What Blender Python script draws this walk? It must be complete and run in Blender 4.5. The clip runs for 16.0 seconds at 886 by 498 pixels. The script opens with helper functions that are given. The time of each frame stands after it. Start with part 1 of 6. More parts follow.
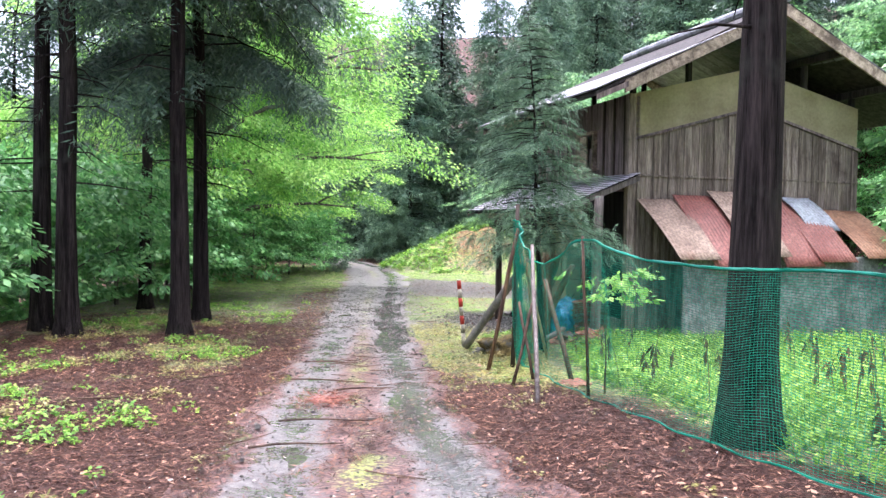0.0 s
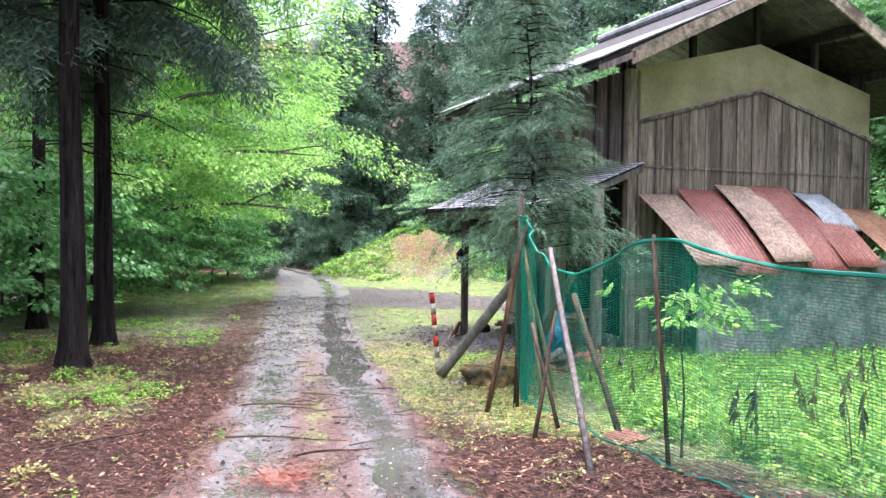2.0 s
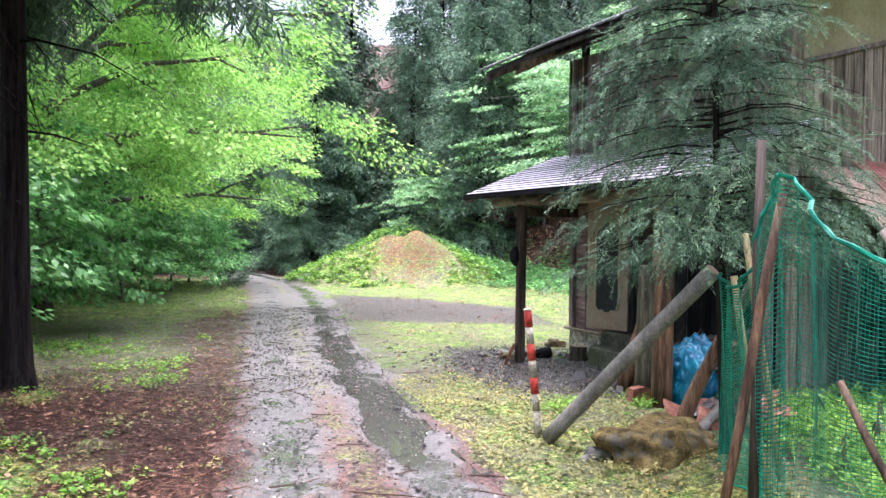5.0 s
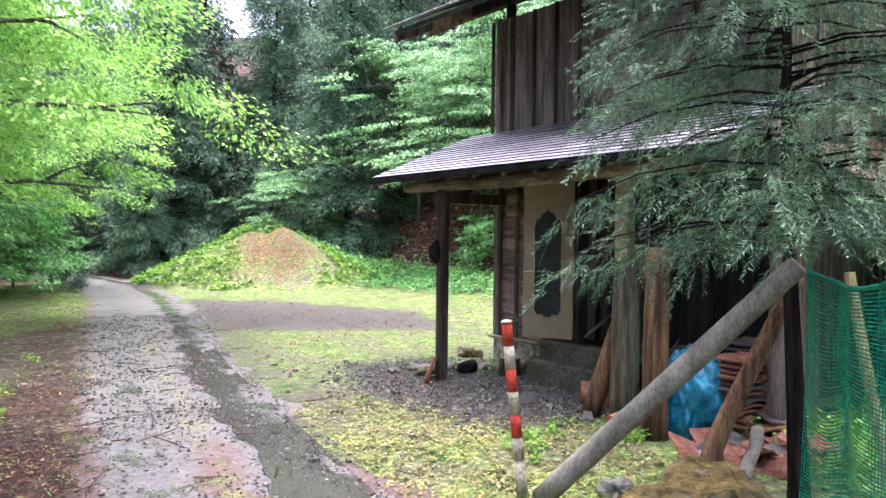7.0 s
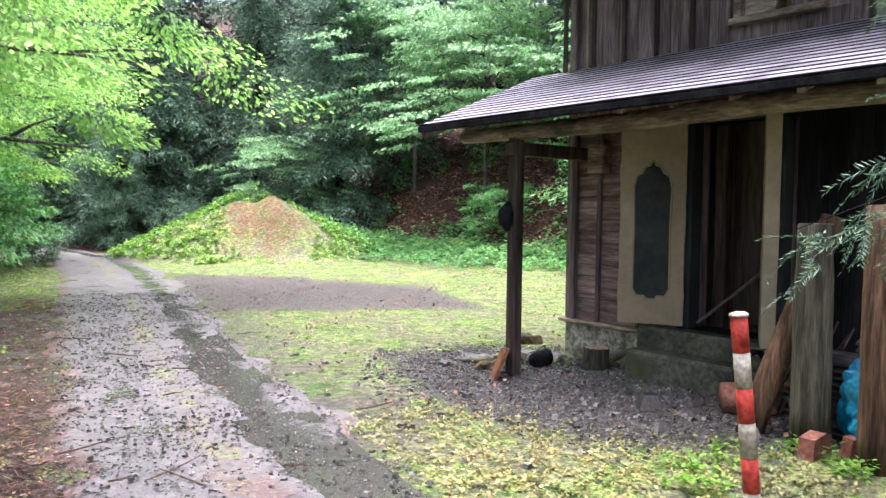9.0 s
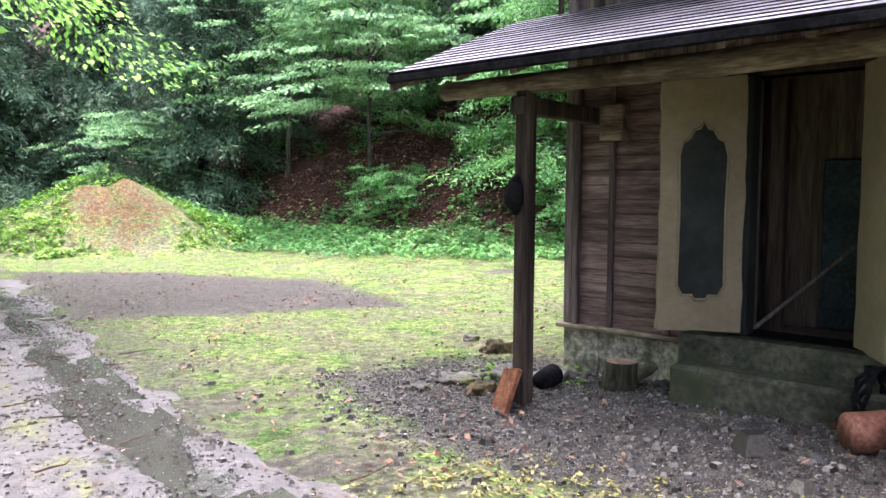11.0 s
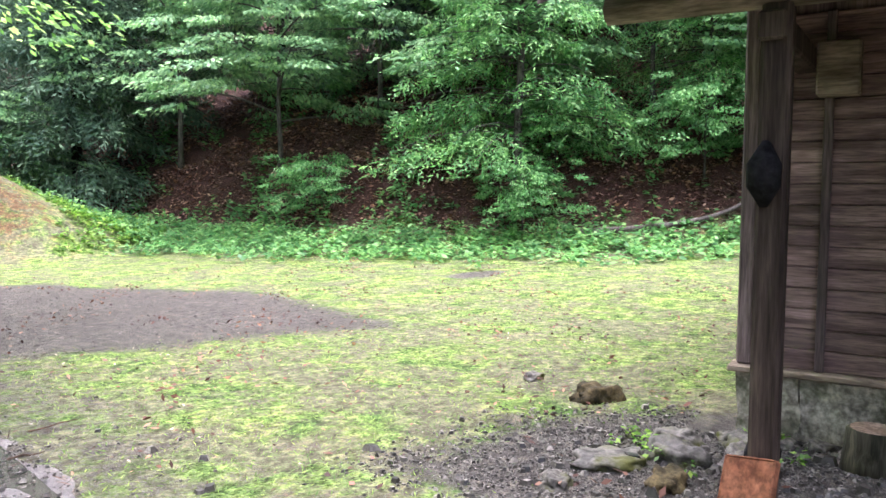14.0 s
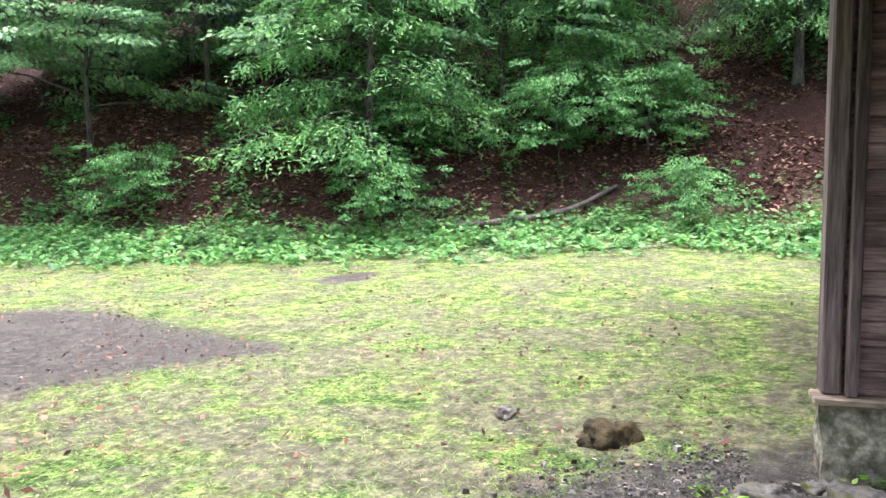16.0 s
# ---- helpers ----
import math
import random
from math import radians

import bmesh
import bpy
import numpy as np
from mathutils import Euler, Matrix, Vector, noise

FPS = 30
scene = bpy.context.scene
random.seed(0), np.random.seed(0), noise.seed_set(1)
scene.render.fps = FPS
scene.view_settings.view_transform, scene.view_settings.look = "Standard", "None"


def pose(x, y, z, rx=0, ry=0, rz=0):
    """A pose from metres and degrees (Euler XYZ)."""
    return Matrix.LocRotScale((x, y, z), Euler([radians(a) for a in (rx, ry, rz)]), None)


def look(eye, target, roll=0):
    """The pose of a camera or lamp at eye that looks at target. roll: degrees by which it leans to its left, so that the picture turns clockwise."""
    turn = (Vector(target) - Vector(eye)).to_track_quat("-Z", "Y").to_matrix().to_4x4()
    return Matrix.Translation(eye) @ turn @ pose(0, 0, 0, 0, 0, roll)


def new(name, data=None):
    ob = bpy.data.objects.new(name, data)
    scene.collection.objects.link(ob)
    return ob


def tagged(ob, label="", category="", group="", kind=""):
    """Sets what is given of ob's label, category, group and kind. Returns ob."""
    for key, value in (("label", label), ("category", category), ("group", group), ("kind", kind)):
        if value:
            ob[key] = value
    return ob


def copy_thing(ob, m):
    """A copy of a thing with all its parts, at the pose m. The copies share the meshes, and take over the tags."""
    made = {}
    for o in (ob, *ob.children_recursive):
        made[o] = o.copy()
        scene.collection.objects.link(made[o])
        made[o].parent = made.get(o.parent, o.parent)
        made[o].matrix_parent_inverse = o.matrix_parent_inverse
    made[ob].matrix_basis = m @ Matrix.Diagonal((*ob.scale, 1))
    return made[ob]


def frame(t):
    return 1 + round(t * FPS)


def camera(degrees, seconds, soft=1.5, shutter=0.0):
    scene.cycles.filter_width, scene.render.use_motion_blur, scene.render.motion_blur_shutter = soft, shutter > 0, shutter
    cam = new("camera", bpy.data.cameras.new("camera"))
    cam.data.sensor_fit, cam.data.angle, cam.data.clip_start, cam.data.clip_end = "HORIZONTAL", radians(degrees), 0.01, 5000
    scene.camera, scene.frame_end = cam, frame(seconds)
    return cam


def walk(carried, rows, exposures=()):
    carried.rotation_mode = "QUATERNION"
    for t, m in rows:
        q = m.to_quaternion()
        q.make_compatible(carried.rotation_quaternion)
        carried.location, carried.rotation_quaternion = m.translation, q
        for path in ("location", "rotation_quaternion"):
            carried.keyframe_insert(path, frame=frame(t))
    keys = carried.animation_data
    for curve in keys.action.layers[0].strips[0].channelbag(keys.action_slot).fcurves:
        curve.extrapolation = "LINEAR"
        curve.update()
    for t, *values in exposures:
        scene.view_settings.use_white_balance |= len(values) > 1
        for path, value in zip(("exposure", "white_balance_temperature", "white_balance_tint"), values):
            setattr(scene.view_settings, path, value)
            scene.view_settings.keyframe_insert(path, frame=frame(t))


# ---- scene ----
cam = camera(59.8, 16.0)
METRES, EYE, TILT, LEAN, TURN = 18.15, 1.65, 0.0, 0.0, 0.0
ROWS = [
    (0.0, 0.0, 0.0, 0.0, 0.03, -2.01, -0.81),
    (0.5, -0.0119, 0.0364, -0.0008, -1.26, -1.9, -0.75),
    (1.0, -0.0188, 0.0725, -0.0012, -2.83, -1.78, -0.71),
    (1.5, -0.0269, 0.1071, -0.0031, -4.29, -1.62, -0.69),
    (2.0, -0.0348, 0.1435, -0.0057, -5.56, -1.54, -0.72),
    (2.5, -0.0468, 0.1796, -0.0066, -5.97, -1.47, -0.76),
    (3.0, -0.0558, 0.2178, -0.0083, -5.82, -1.42, -0.74),
    (5.5, -0.0892, 0.3987, -0.0194, -11.2, -0.93, -0.74),
    (6.0, -0.0903, 0.4288, -0.0204, -16.13, -0.86, -0.63),
    (6.5, -0.0955, 0.4581, -0.0225, -20.81, -0.85, -0.62),
    (7.0, -0.1018, 0.4867, -0.0242, -19.34, -1.04, -0.64),
    (7.5, -0.1061, 0.5134, -0.0258, -16.02, -1.45, -0.75),
    (8.0, -0.1094, 0.5422, -0.0277, -15.83, -2.01, -0.78),
    (8.5, -0.113, 0.5724, -0.0298, -18.15, -2.58, -0.74),
    (11.0, -0.1258, 0.7283, -0.0358, -31.99, -4.0, -0.38),
    (11.5, -0.124, 0.7545, -0.0362, -35.42, -4.05, -0.16),
    (12.0, -0.1238, 0.7806, -0.0365, -38.93, -4.12, 0.03),
    (12.5, -0.1213, 0.8062, -0.0371, -41.62, -4.2, 0.04),
    (13.0, -0.1223, 0.8337, -0.0389, -41.91, -4.18, -0.17),
    (13.5, -0.1203, 0.8606, -0.04, -41.32, -4.2, -0.21),
    (14.0, -0.1199, 0.8884, -0.0402, -41.26, -4.25, -0.23),
    (14.5, -0.1152, 0.9138, -0.0402, -43.11, -4.3, -0.21),
    (15.0, -0.1145, 0.938, -0.0408, -46.31, -4.4, -0.03),
    (15.5, -0.1092, 0.9615, -0.0413, -49.61, -4.57, 0.12),
    (16.0, -0.1013, 0.9832, -0.0408, -55.22, -4.72, 0.29),
]
walk(cam, [(t, pose(0, 0, EYE, TILT, LEAN, TURN) @ pose(METRES * x, METRES * y, METRES * z, 90 + pitch, roll, yaw)) for t, x, y, z, yaw, pitch, roll in ROWS], [(0.0, 2.4, 5800, 24), (5.0, 2.45, 5850, 25), (16.0, 2.45, 5900, 27)])

# ---- light ----
world = bpy.data.worlds.new("overcast_sky")
scene.world = world
world.use_nodes = True
wn, wl = world.node_tree.nodes, world.node_tree.links
sky = wn.new("ShaderNodeTexSky")
sky.sky_type, sky.sun_disc = "NISHITA", False
sky.sun_elevation, sky.sun_rotation = radians(84), radians(10)
sky.air_density, sky.dust_density, sky.ozone_density = 1.0, 6.0, 1.0
grey = wn.new("ShaderNodeHueSaturation")
grey.inputs["Saturation"].default_value = 0.5
wl.new(sky.outputs[0], grey.inputs["Color"])
wl.new(grey.outputs[0], wn["Background"].inputs["Color"])
wn["Background"].inputs["Strength"].default_value = 0.15
sun = new("sun", bpy.data.lights.new("sun", "SUN"))
sun.data.energy, sun.data.angle, sun.data.color = 1.5, radians(65), (1.0, 0.97, 0.92)
sun.matrix_world = look((0, 0, 30), (-0.5, -3.0, 0.0))


# ---- materials ----
def nodes_of(name):
    m = bpy.data.materials.new(name)
    m.use_nodes = True
    nt = m.node_tree
    return m, nt, nt.nodes["Principled BSDF"]


def ramp_of(nt, stops):
    r = nt.nodes.new("ShaderNodeValToRGB")
    e = r.color_ramp.elements
    while len(e) < len(stops):
        e.new(0.5)
    for el, (p, c) in zip(e, stops):
        el.position, el.color = p, (*c, 1)
    return r


def noise_of(nt, scale, detail=4, rough=0.6, stretch=None, source="Object"):
    tc = nt.nodes.new("ShaderNodeTexCoord")
    n = nt.nodes.new("ShaderNodeTexNoise")
    n.inputs["Scale"].default_value, n.inputs["Detail"].default_value, n.inputs["Roughness"].default_value = scale, detail, rough
    if stretch:
        mp = nt.nodes.new("ShaderNodeMapping")
        mp.inputs["Scale"].default_value = stretch
        nt.links.new(tc.outputs[source], mp.inputs["Vector"])
        nt.links.new(mp.outputs[0], n.inputs["Vector"])
    else:
        nt.links.new(tc.outputs[source], n.inputs["Vector"])
    return n


def mix_of(nt, a, b, fac, blend="MIX"):
    m = nt.nodes.new("ShaderNodeMix")
    m.data_type, m.blend_type = "RGBA", blend
    for sock, val in ((m.inputs[0], fac), (m.inputs[6], a), (m.inputs[7], b)):
        if hasattr(val, "is_linked"):
            nt.links.new(val, sock)
        elif isinstance(val, tuple):
            sock.default_value = (*val, 1)
        else:
            sock.default_value = val
    return m.outputs[2]


def bump_of(nt, height, strength, dist=0.01):
    b = nt.nodes.new("ShaderNodeBump")
    b.inputs["Strength"].default_value, b.inputs["Distance"].default_value = strength, dist
    nt.links.new(height, b.inputs["Height"])
    return b.outputs[0]


def stained(name, dark, light, scale=3.0, stretch=None, rough=0.8, grain=30.0, bump=0.4, patch=None, patch_amount=0.5, spec=0.16, metal=0.0, vary=0.25, dist=0.006, depth=0.75):
    """Two scales of mottling between two colours, an optional third colour in blotches, grain relief, and a shift from piece to piece."""
    m, nt, p = nodes_of(name)
    big, fine = noise_of(nt, scale, 5, 0.62, stretch), noise_of(nt, grain, 3, 0.6, stretch)
    base = ramp_of(nt, [(0.38, dark), (0.62, light)])
    nt.links.new(big.outputs[0], base.inputs[0])
    g = ramp_of(nt, [(0.36, (0.5, 0.5, 0.5)), (0.64, (1.35, 1.35, 1.35))])
    nt.links.new(fine.outputs[0], g.inputs[0])
    col = mix_of(nt, base.outputs[0], g.outputs[0], depth, "MULTIPLY")
    if patch:
        blot = noise_of(nt, scale * 0.55, 4, 0.65)
        r = ramp_of(nt, [(1 - patch_amount - 0.06, (0, 0, 0)), (1 - patch_amount + 0.08, (1, 1, 1))])
        nt.links.new(blot.outputs[0], r.inputs[0])
        col = mix_of(nt, col, patch, r.outputs[0])
    if vary:
        oi = nt.nodes.new("ShaderNodeObjectInfo")
        v = ramp_of(nt, [(0.0, (1 - vary,) * 3), (1.0, (1 + vary,) * 3)])
        nt.links.new(oi.outputs["Random"], v.inputs[0])
        col = mix_of(nt, col, v.outputs[0], 1.0, "MULTIPLY")
    nt.links.new(col, p.inputs["Base Color"])
    p.inputs["Roughness"].default_value, p.inputs["Metallic"].default_value = rough, metal
    p.inputs["Specular IOR Level"].default_value = spec
    nt.links.new(bump_of(nt, fine.outputs[0], bump, dist), p.inputs["Normal"])
    return m


def leafy(name, dark, light, tip=None, shine=0.35, through_light=0.45):
    """Foliage: colour changes from leaf to leaf and from clump to clump, light passes through."""
    m, nt, p = nodes_of(name)
    geo = nt.nodes.new("ShaderNodeNewGeometry")
    r = ramp_of(nt, [(0.0, dark), (0.6, light), (1.0, tip or light)])
    nt.links.new(geo.outputs["Random Per Island"], r.inputs[0])
    n = noise_of(nt, 0.9, 2)
    v = ramp_of(nt, [(0.35, (0.7, 0.75, 0.75)), (0.65, (1.2, 1.15, 1.0))])
    nt.links.new(n.outputs[0], v.inputs[0])
    col = mix_of(nt, r.outputs[0], v.outputs[0], 1.0, "MULTIPLY")
    nt.links.new(col, p.inputs["Base Color"])
    p.inputs["Roughness"].default_value = 0.45
    p.inputs["Specular IOR Level"].default_value = shine
    tr = nt.nodes.new("ShaderNodeBsdfTranslucent")
    nt.links.new(col, tr.inputs["Color"])
    mx = nt.nodes.new("ShaderNodeMixShader")
    mx.inputs[0].default_value = through_light
    nt.links.new(p.outputs[0], mx.inputs[1])
    nt.links.new(tr.outputs[0], mx.inputs[2])
    nt.links.new(mx.outputs[0], nt.nodes["Material Output"].inputs["Surface"])
    return m


GRAIN_Z = (5, 5, 0.35)
M_PLANK = stained("weathered_grey_plank", (0.11, 0.085, 0.065), (0.27, 0.22, 0.175), 2.2, GRAIN_Z, 0.85, 14, 0.5, (0.07, 0.05, 0.04), 0.36)
M_DARKPLANK = stained("dark_brown_board", (0.085, 0.065, 0.06), (0.26, 0.2, 0.185), 2.0, GRAIN_Z, 0.7, 14, 0.5)
M_SIDING = stained("brown_charred_siding", (0.15, 0.098, 0.088), (0.37, 0.255, 0.228), 2.5, (5, 0.5, 6), 0.55, 16, 0.7)
M_BEAM = stained("weathered_beam", (0.16, 0.125, 0.09), (0.42, 0.34, 0.25), 2.5, (4, 0.6, 4), 0.75, 14, 0.5, (0.09, 0.068, 0.05), 0.4)
M_POST = stained("dark_post_wood", (0.028, 0.02, 0.016), (0.085, 0.064, 0.05), 2.0, GRAIN_Z, 0.7, 14, 0.6, (0.14, 0.12, 0.10), 0.3)
# dark timber for the roof deck, purlins and struts
M_ROOFTIMBER = stained("dark_roof_timber", (0.018, 0.016, 0.015), (0.05, 0.043, 0.038), 2.0, GRAIN_Z, 0.8, 14, 0.5)
M_LOG = stained("peeled_grey_log", (0.1, 0.097, 0.08), (0.19, 0.18, 0.15), 2.0, (3, 3, 1.2), 0.6, 24, 0.45, (0.075, 0.08, 0.05), 0.36, depth=0.6)
M_MOSSLOG = stained("mossy_bark_log", (0.035, 0.034, 0.022), (0.12, 0.11, 0.072), 2.4, GRAIN_Z, 0.8, 16, 0.8, (0.06, 0.072, 0.03), 0.42)
M_SPLIT = stained("split_brown_log", (0.04, 0.023, 0.014), (0.17, 0.1, 0.055), 3.0, GRAIN_Z, 0.75, 16, 0.6, (0.09, 0.08, 0.06), 0.4)
M_CUT = stained("cut_wood_face", (0.2, 0.145, 0.095), (0.32, 0.25, 0.18), 6, None, 0.8, 40, 0.3)
M_PLASTER = stained("stained_ochre_plaster", (0.25, 0.215, 0.12), (0.36, 0.315, 0.185), 1.2, None, 0.9, 18, 0.25, (0.2, 0.17, 0.1), 0.33, vary=0.0, depth=0.2)
M_LEAFPLASTER = stained("old_cream_plaster", (0.29, 0.235, 0.15), (0.38, 0.315, 0.21), 1.2, None, 0.85, 16, 0.3, (0.16, 0.118, 0.07), 0.3, vary=0.0, depth=0.15)
M_DARKPLASTER = stained("black_plaster", (0.026, 0.032, 0.029), (0.045, 0.052, 0.047), 3, None, 0.7, 20, 0.4, vary=0.0, depth=0.2)
M_ROOF = stained("dark_roof_strip", (0.2, 0.188, 0.205), (0.42, 0.395, 0.43), 3, (2, 0.5, 2), 0.4, 20, 0.15, (0.12, 0.11, 0.115), 0.4, spec=0.4, depth=0.5)
M_TILE = stained("grey_roof_tile", (0.1, 0.1, 0.11), (0.22, 0.22, 0.23), 3, None, 0.45, 20, 0.3, spec=0.5)
M_CONC = stained("mossy_concrete", (0.05, 0.052, 0.038), (0.13, 0.13, 0.092), 2.5, None, 0.7, 22, 0.5, (0.065, 0.075, 0.038), 0.42, vary=0.05)
M_FOUND = stained("rough_stone_base", (0.22, 0.2, 0.155), (0.55, 0.51, 0.4), 6, None, 0.9, 24, 0.8, (0.09, 0.1, 0.05), 0.42, vary=0.1)
M_ROCK = stained("wet_grey_rock", (0.06, 0.058, 0.048), (0.22, 0.208, 0.182), 7, None, 0.5, 34, 0.9, (0.07, 0.075, 0.022), 0.48)
M_MOSSROCK = stained("mossy_rock", (0.025, 0.022, 0.012), (0.1, 0.078, 0.036), 9, None, 0.9, 60, 0.9, (0.06, 0.055, 0.045), 0.36)
M_OCHREMOSS = stained("ochre_moss_rock", (0.05, 0.038, 0.014), (0.2, 0.145, 0.05), 9, None, 0.9, 60, 0.9, (0.1, 0.095, 0.08), 0.4)
M_BARK = stained("red_brown_bark", (0.008, 0.0065, 0.006), (0.034, 0.027, 0.024), 2.2, (7, 7, 0.45), 0.9, 11, 0.9, (0.03, 0.03, 0.024), 0.38, spec=0.06, dist=0.02)
M_GREYBARK = stained("grey_bark", (0.05, 0.045, 0.04), (0.14, 0.125, 0.11), 3, (4, 4, 0.8), 0.85, 12, 0.6, dist=0.015)
M_RUSTPINK = stained("rust_pink_tin", (0.2, 0.14, 0.1), (0.33, 0.245, 0.18), 1.6, (1, 1, 1), 0.6, 20, 0.15, (0.25, 0.12, 0.075), 0.32, spec=0.2, vary=0.08)
M_RUSTRED = stained("faded_red_tin", (0.17, 0.06, 0.045), (0.24, 0.105, 0.08), 1.6, None, 0.42, 20, 0.15, (0.26, 0.16, 0.125), 0.36, spec=0.2, vary=0.08)
M_RUSTORANGE = stained("orange_rust_tin", (0.2, 0.1, 0.055), (0.3, 0.17, 0.1), 1.8, None, 0.5, 20, 0.15, (0.25, 0.09, 0.04), 0.35, spec=0.2, vary=0.08)
M_GREYTIN = stained("blue_grey_tin", (0.17, 0.19, 0.2), (0.27, 0.3, 0.31), 2.4, None, 0.4, 20, 0.15, (0.2, 0.085, 0.05), 0.38, spec=0.5, vary=0.05)
M_RUST = stained("rusty_iron", (0.12, 0.045, 0.022), (0.24, 0.105, 0.055), 5, None, 0.6, 30, 0.4, (0.13, 0.06, 0.04), 0.35)
M_CLAY = stained("terracotta_clay", (0.15, 0.06, 0.038), (0.24, 0.11, 0.075), 5, None, 0.7, 30, 0.3)
M_DARKTILE = stained("dark_clay_tile", (0.03, 0.028, 0.028), (0.085, 0.075, 0.07), 5, None, 0.4, 30, 0.3, spec=0.5)
M_TARP = stained("blue_tarp", (0.0, 0.10, 0.19), (0.01, 0.24, 0.36), 3, None, 0.35, 40, 0.15, spec=0.5, vary=0.0)
M_RED = stained("worn_red_paint", (0.30, 0.03, 0.018), (0.45, 0.06, 0.04), 6, None, 0.5, 40, 0.15, (0.5, 0.33, 0.25), 0.24, vary=0.0)
M_WHITE = stained("worn_white_paint", (0.22, 0.2, 0.14), (0.4, 0.37, 0.28), 6, None, 0.5, 40, 0.15, (0.35, 0.3, 0.22), 0.26, vary=0.0)
M_STAKE = stained("brown_stake", (0.045, 0.03, 0.02), (0.11, 0.07, 0.045), 4, GRAIN_Z, 0.75, 20, 0.4)
M_PALEWOOD = stained("pale_bamboo", (0.3, 0.24, 0.11), (0.46, 0.38, 0.2), 4, GRAIN_Z, 0.65, 20, 0.3)
M_GREYSTICK = stained("silvered_stick", (0.085, 0.07, 0.062), (0.17, 0.145, 0.13), 4, GRAIN_Z, 0.7, 20, 0.4)
M_BLACK = stained("near_black", (0.006, 0.006, 0.007), (0.018, 0.018, 0.019), 6, None, 0.8, 30, 0.2, spec=0.05, vary=0.0)
M_INNER = stained("dim_interior_wood", (0.1, 0.078, 0.06), (0.2, 0.16, 0.12), 2, GRAIN_Z, 0.8, 14, 0.4, vary=0.05)
M_BLUEDOOR = stained("dark_blue_panel", (0.03, 0.048, 0.055), (0.06, 0.085, 0.095), 3, None, 0.4, 30, 0.1, vary=0.0)

M_MAPLE = leafy("maple_leaf", (0.13, 0.32, 0.065), (0.29, 0.55, 0.125), (0.47, 0.69, 0.23), shine=0.2, through_light=0.6)
M_NET = leafy("green_plastic_net", (0.0, 0.13, 0.085), (0.006, 0.24, 0.165), (0.02, 0.34, 0.24), through_light=0.35)
M_SHRUB = leafy("broad_leaf", (0.06, 0.2, 0.055), (0.15, 0.38, 0.125), (0.3, 0.55, 0.22), shine=0.42)
M_PALELEAF = leafy("pale_spring_leaf", (0.12, 0.27, 0.13), (0.23, 0.43, 0.2), (0.38, 0.6, 0.29), shine=0.25)
M_CEDAR = leafy("dark_cedar_needle", (0.03, 0.065, 0.045), (0.075, 0.135, 0.085), (0.12, 0.19, 0.115), through_light=0.25)
M_YOUNG = leafy("young_cedar_needle", (0.036, 0.075, 0.05), (0.09, 0.165, 0.105), (0.19, 0.3, 0.175), shine=0.15, through_light=0.3)
# cypress green kept pale and greyish: distance haze put into the leaf colour
M_HINOKI = leafy("hazed_cypress_needle", (0.06, 0.12, 0.085), (0.13, 0.22, 0.145), (0.22, 0.34, 0.23), shine=0.1, through_light=0.35)
M_WEED = leafy("weed_leaf", (0.06, 0.17, 0.022), (0.18, 0.38, 0.05), (0.36, 0.54, 0.1))
M_GRASS = leafy("grass_blade", (0.06, 0.13, 0.032), (0.2, 0.33, 0.085), (0.31, 0.39, 0.12), shine=0.15)
M_FERN = leafy("fern_leaf", (0.07, 0.22, 0.075), (0.18, 0.42, 0.135), (0.33, 0.58, 0.22))
M_NEEDLE = leafy("fallen_needle", (0.016, 0.008, 0.007), (0.065, 0.029, 0.023), (0.26, 0.14, 0.1), shine=0.12, through_light=0.05)
M_DEADLEAF = leafy("fallen_leaf", (0.035, 0.017, 0.013), (0.14, 0.065, 0.046), (0.42, 0.24, 0.165), shine=0.15, through_light=0.1)
M_BANKLEAF = leafy("dry_bank_leaf", (0.06, 0.03, 0.022), (0.22, 0.11, 0.075), (0.5, 0.31, 0.22), shine=0.3, through_light=0.1)
M_DRYWEED = leafy("withered_stem", (0.05, 0.04, 0.022), (0.11, 0.085, 0.045), (0.17, 0.13, 0.07), through_light=0.1)


def stony(name, dark, light, pale):
    """Loose wet stones: every one of its own grey."""
    m, nt, p = nodes_of(name)
    geo = nt.nodes.new("ShaderNodeNewGeometry")
    r = ramp_of(nt, [(0.0, dark), (0.72, light), (1.0, pale)])
    nt.links.new(geo.outputs["Random Per Island"], r.inputs[0])
    n = noise_of(nt, 60, 4, 0.65)
    v = ramp_of(nt, [(0.36, (0.6, 0.58, 0.55)), (0.64, (1.25, 1.25, 1.25))])
    nt.links.new(n.outputs[0], v.inputs[0])
    nt.links.new(mix_of(nt, r.outputs[0], v.outputs[0], 1.0, "MULTIPLY"), p.inputs["Base Color"])
    p.inputs["Roughness"].default_value, p.inputs["Specular IOR Level"].default_value = 0.38, 0.5
    nt.links.new(bump_of(nt, n.outputs[0], 0.4, 0.004), p.inputs["Normal"])
    return m


M_PEBBLE = stony("road_pebble", (0.012, 0.0115, 0.01), (0.085, 0.079, 0.068), (0.28, 0.265, 0.235))


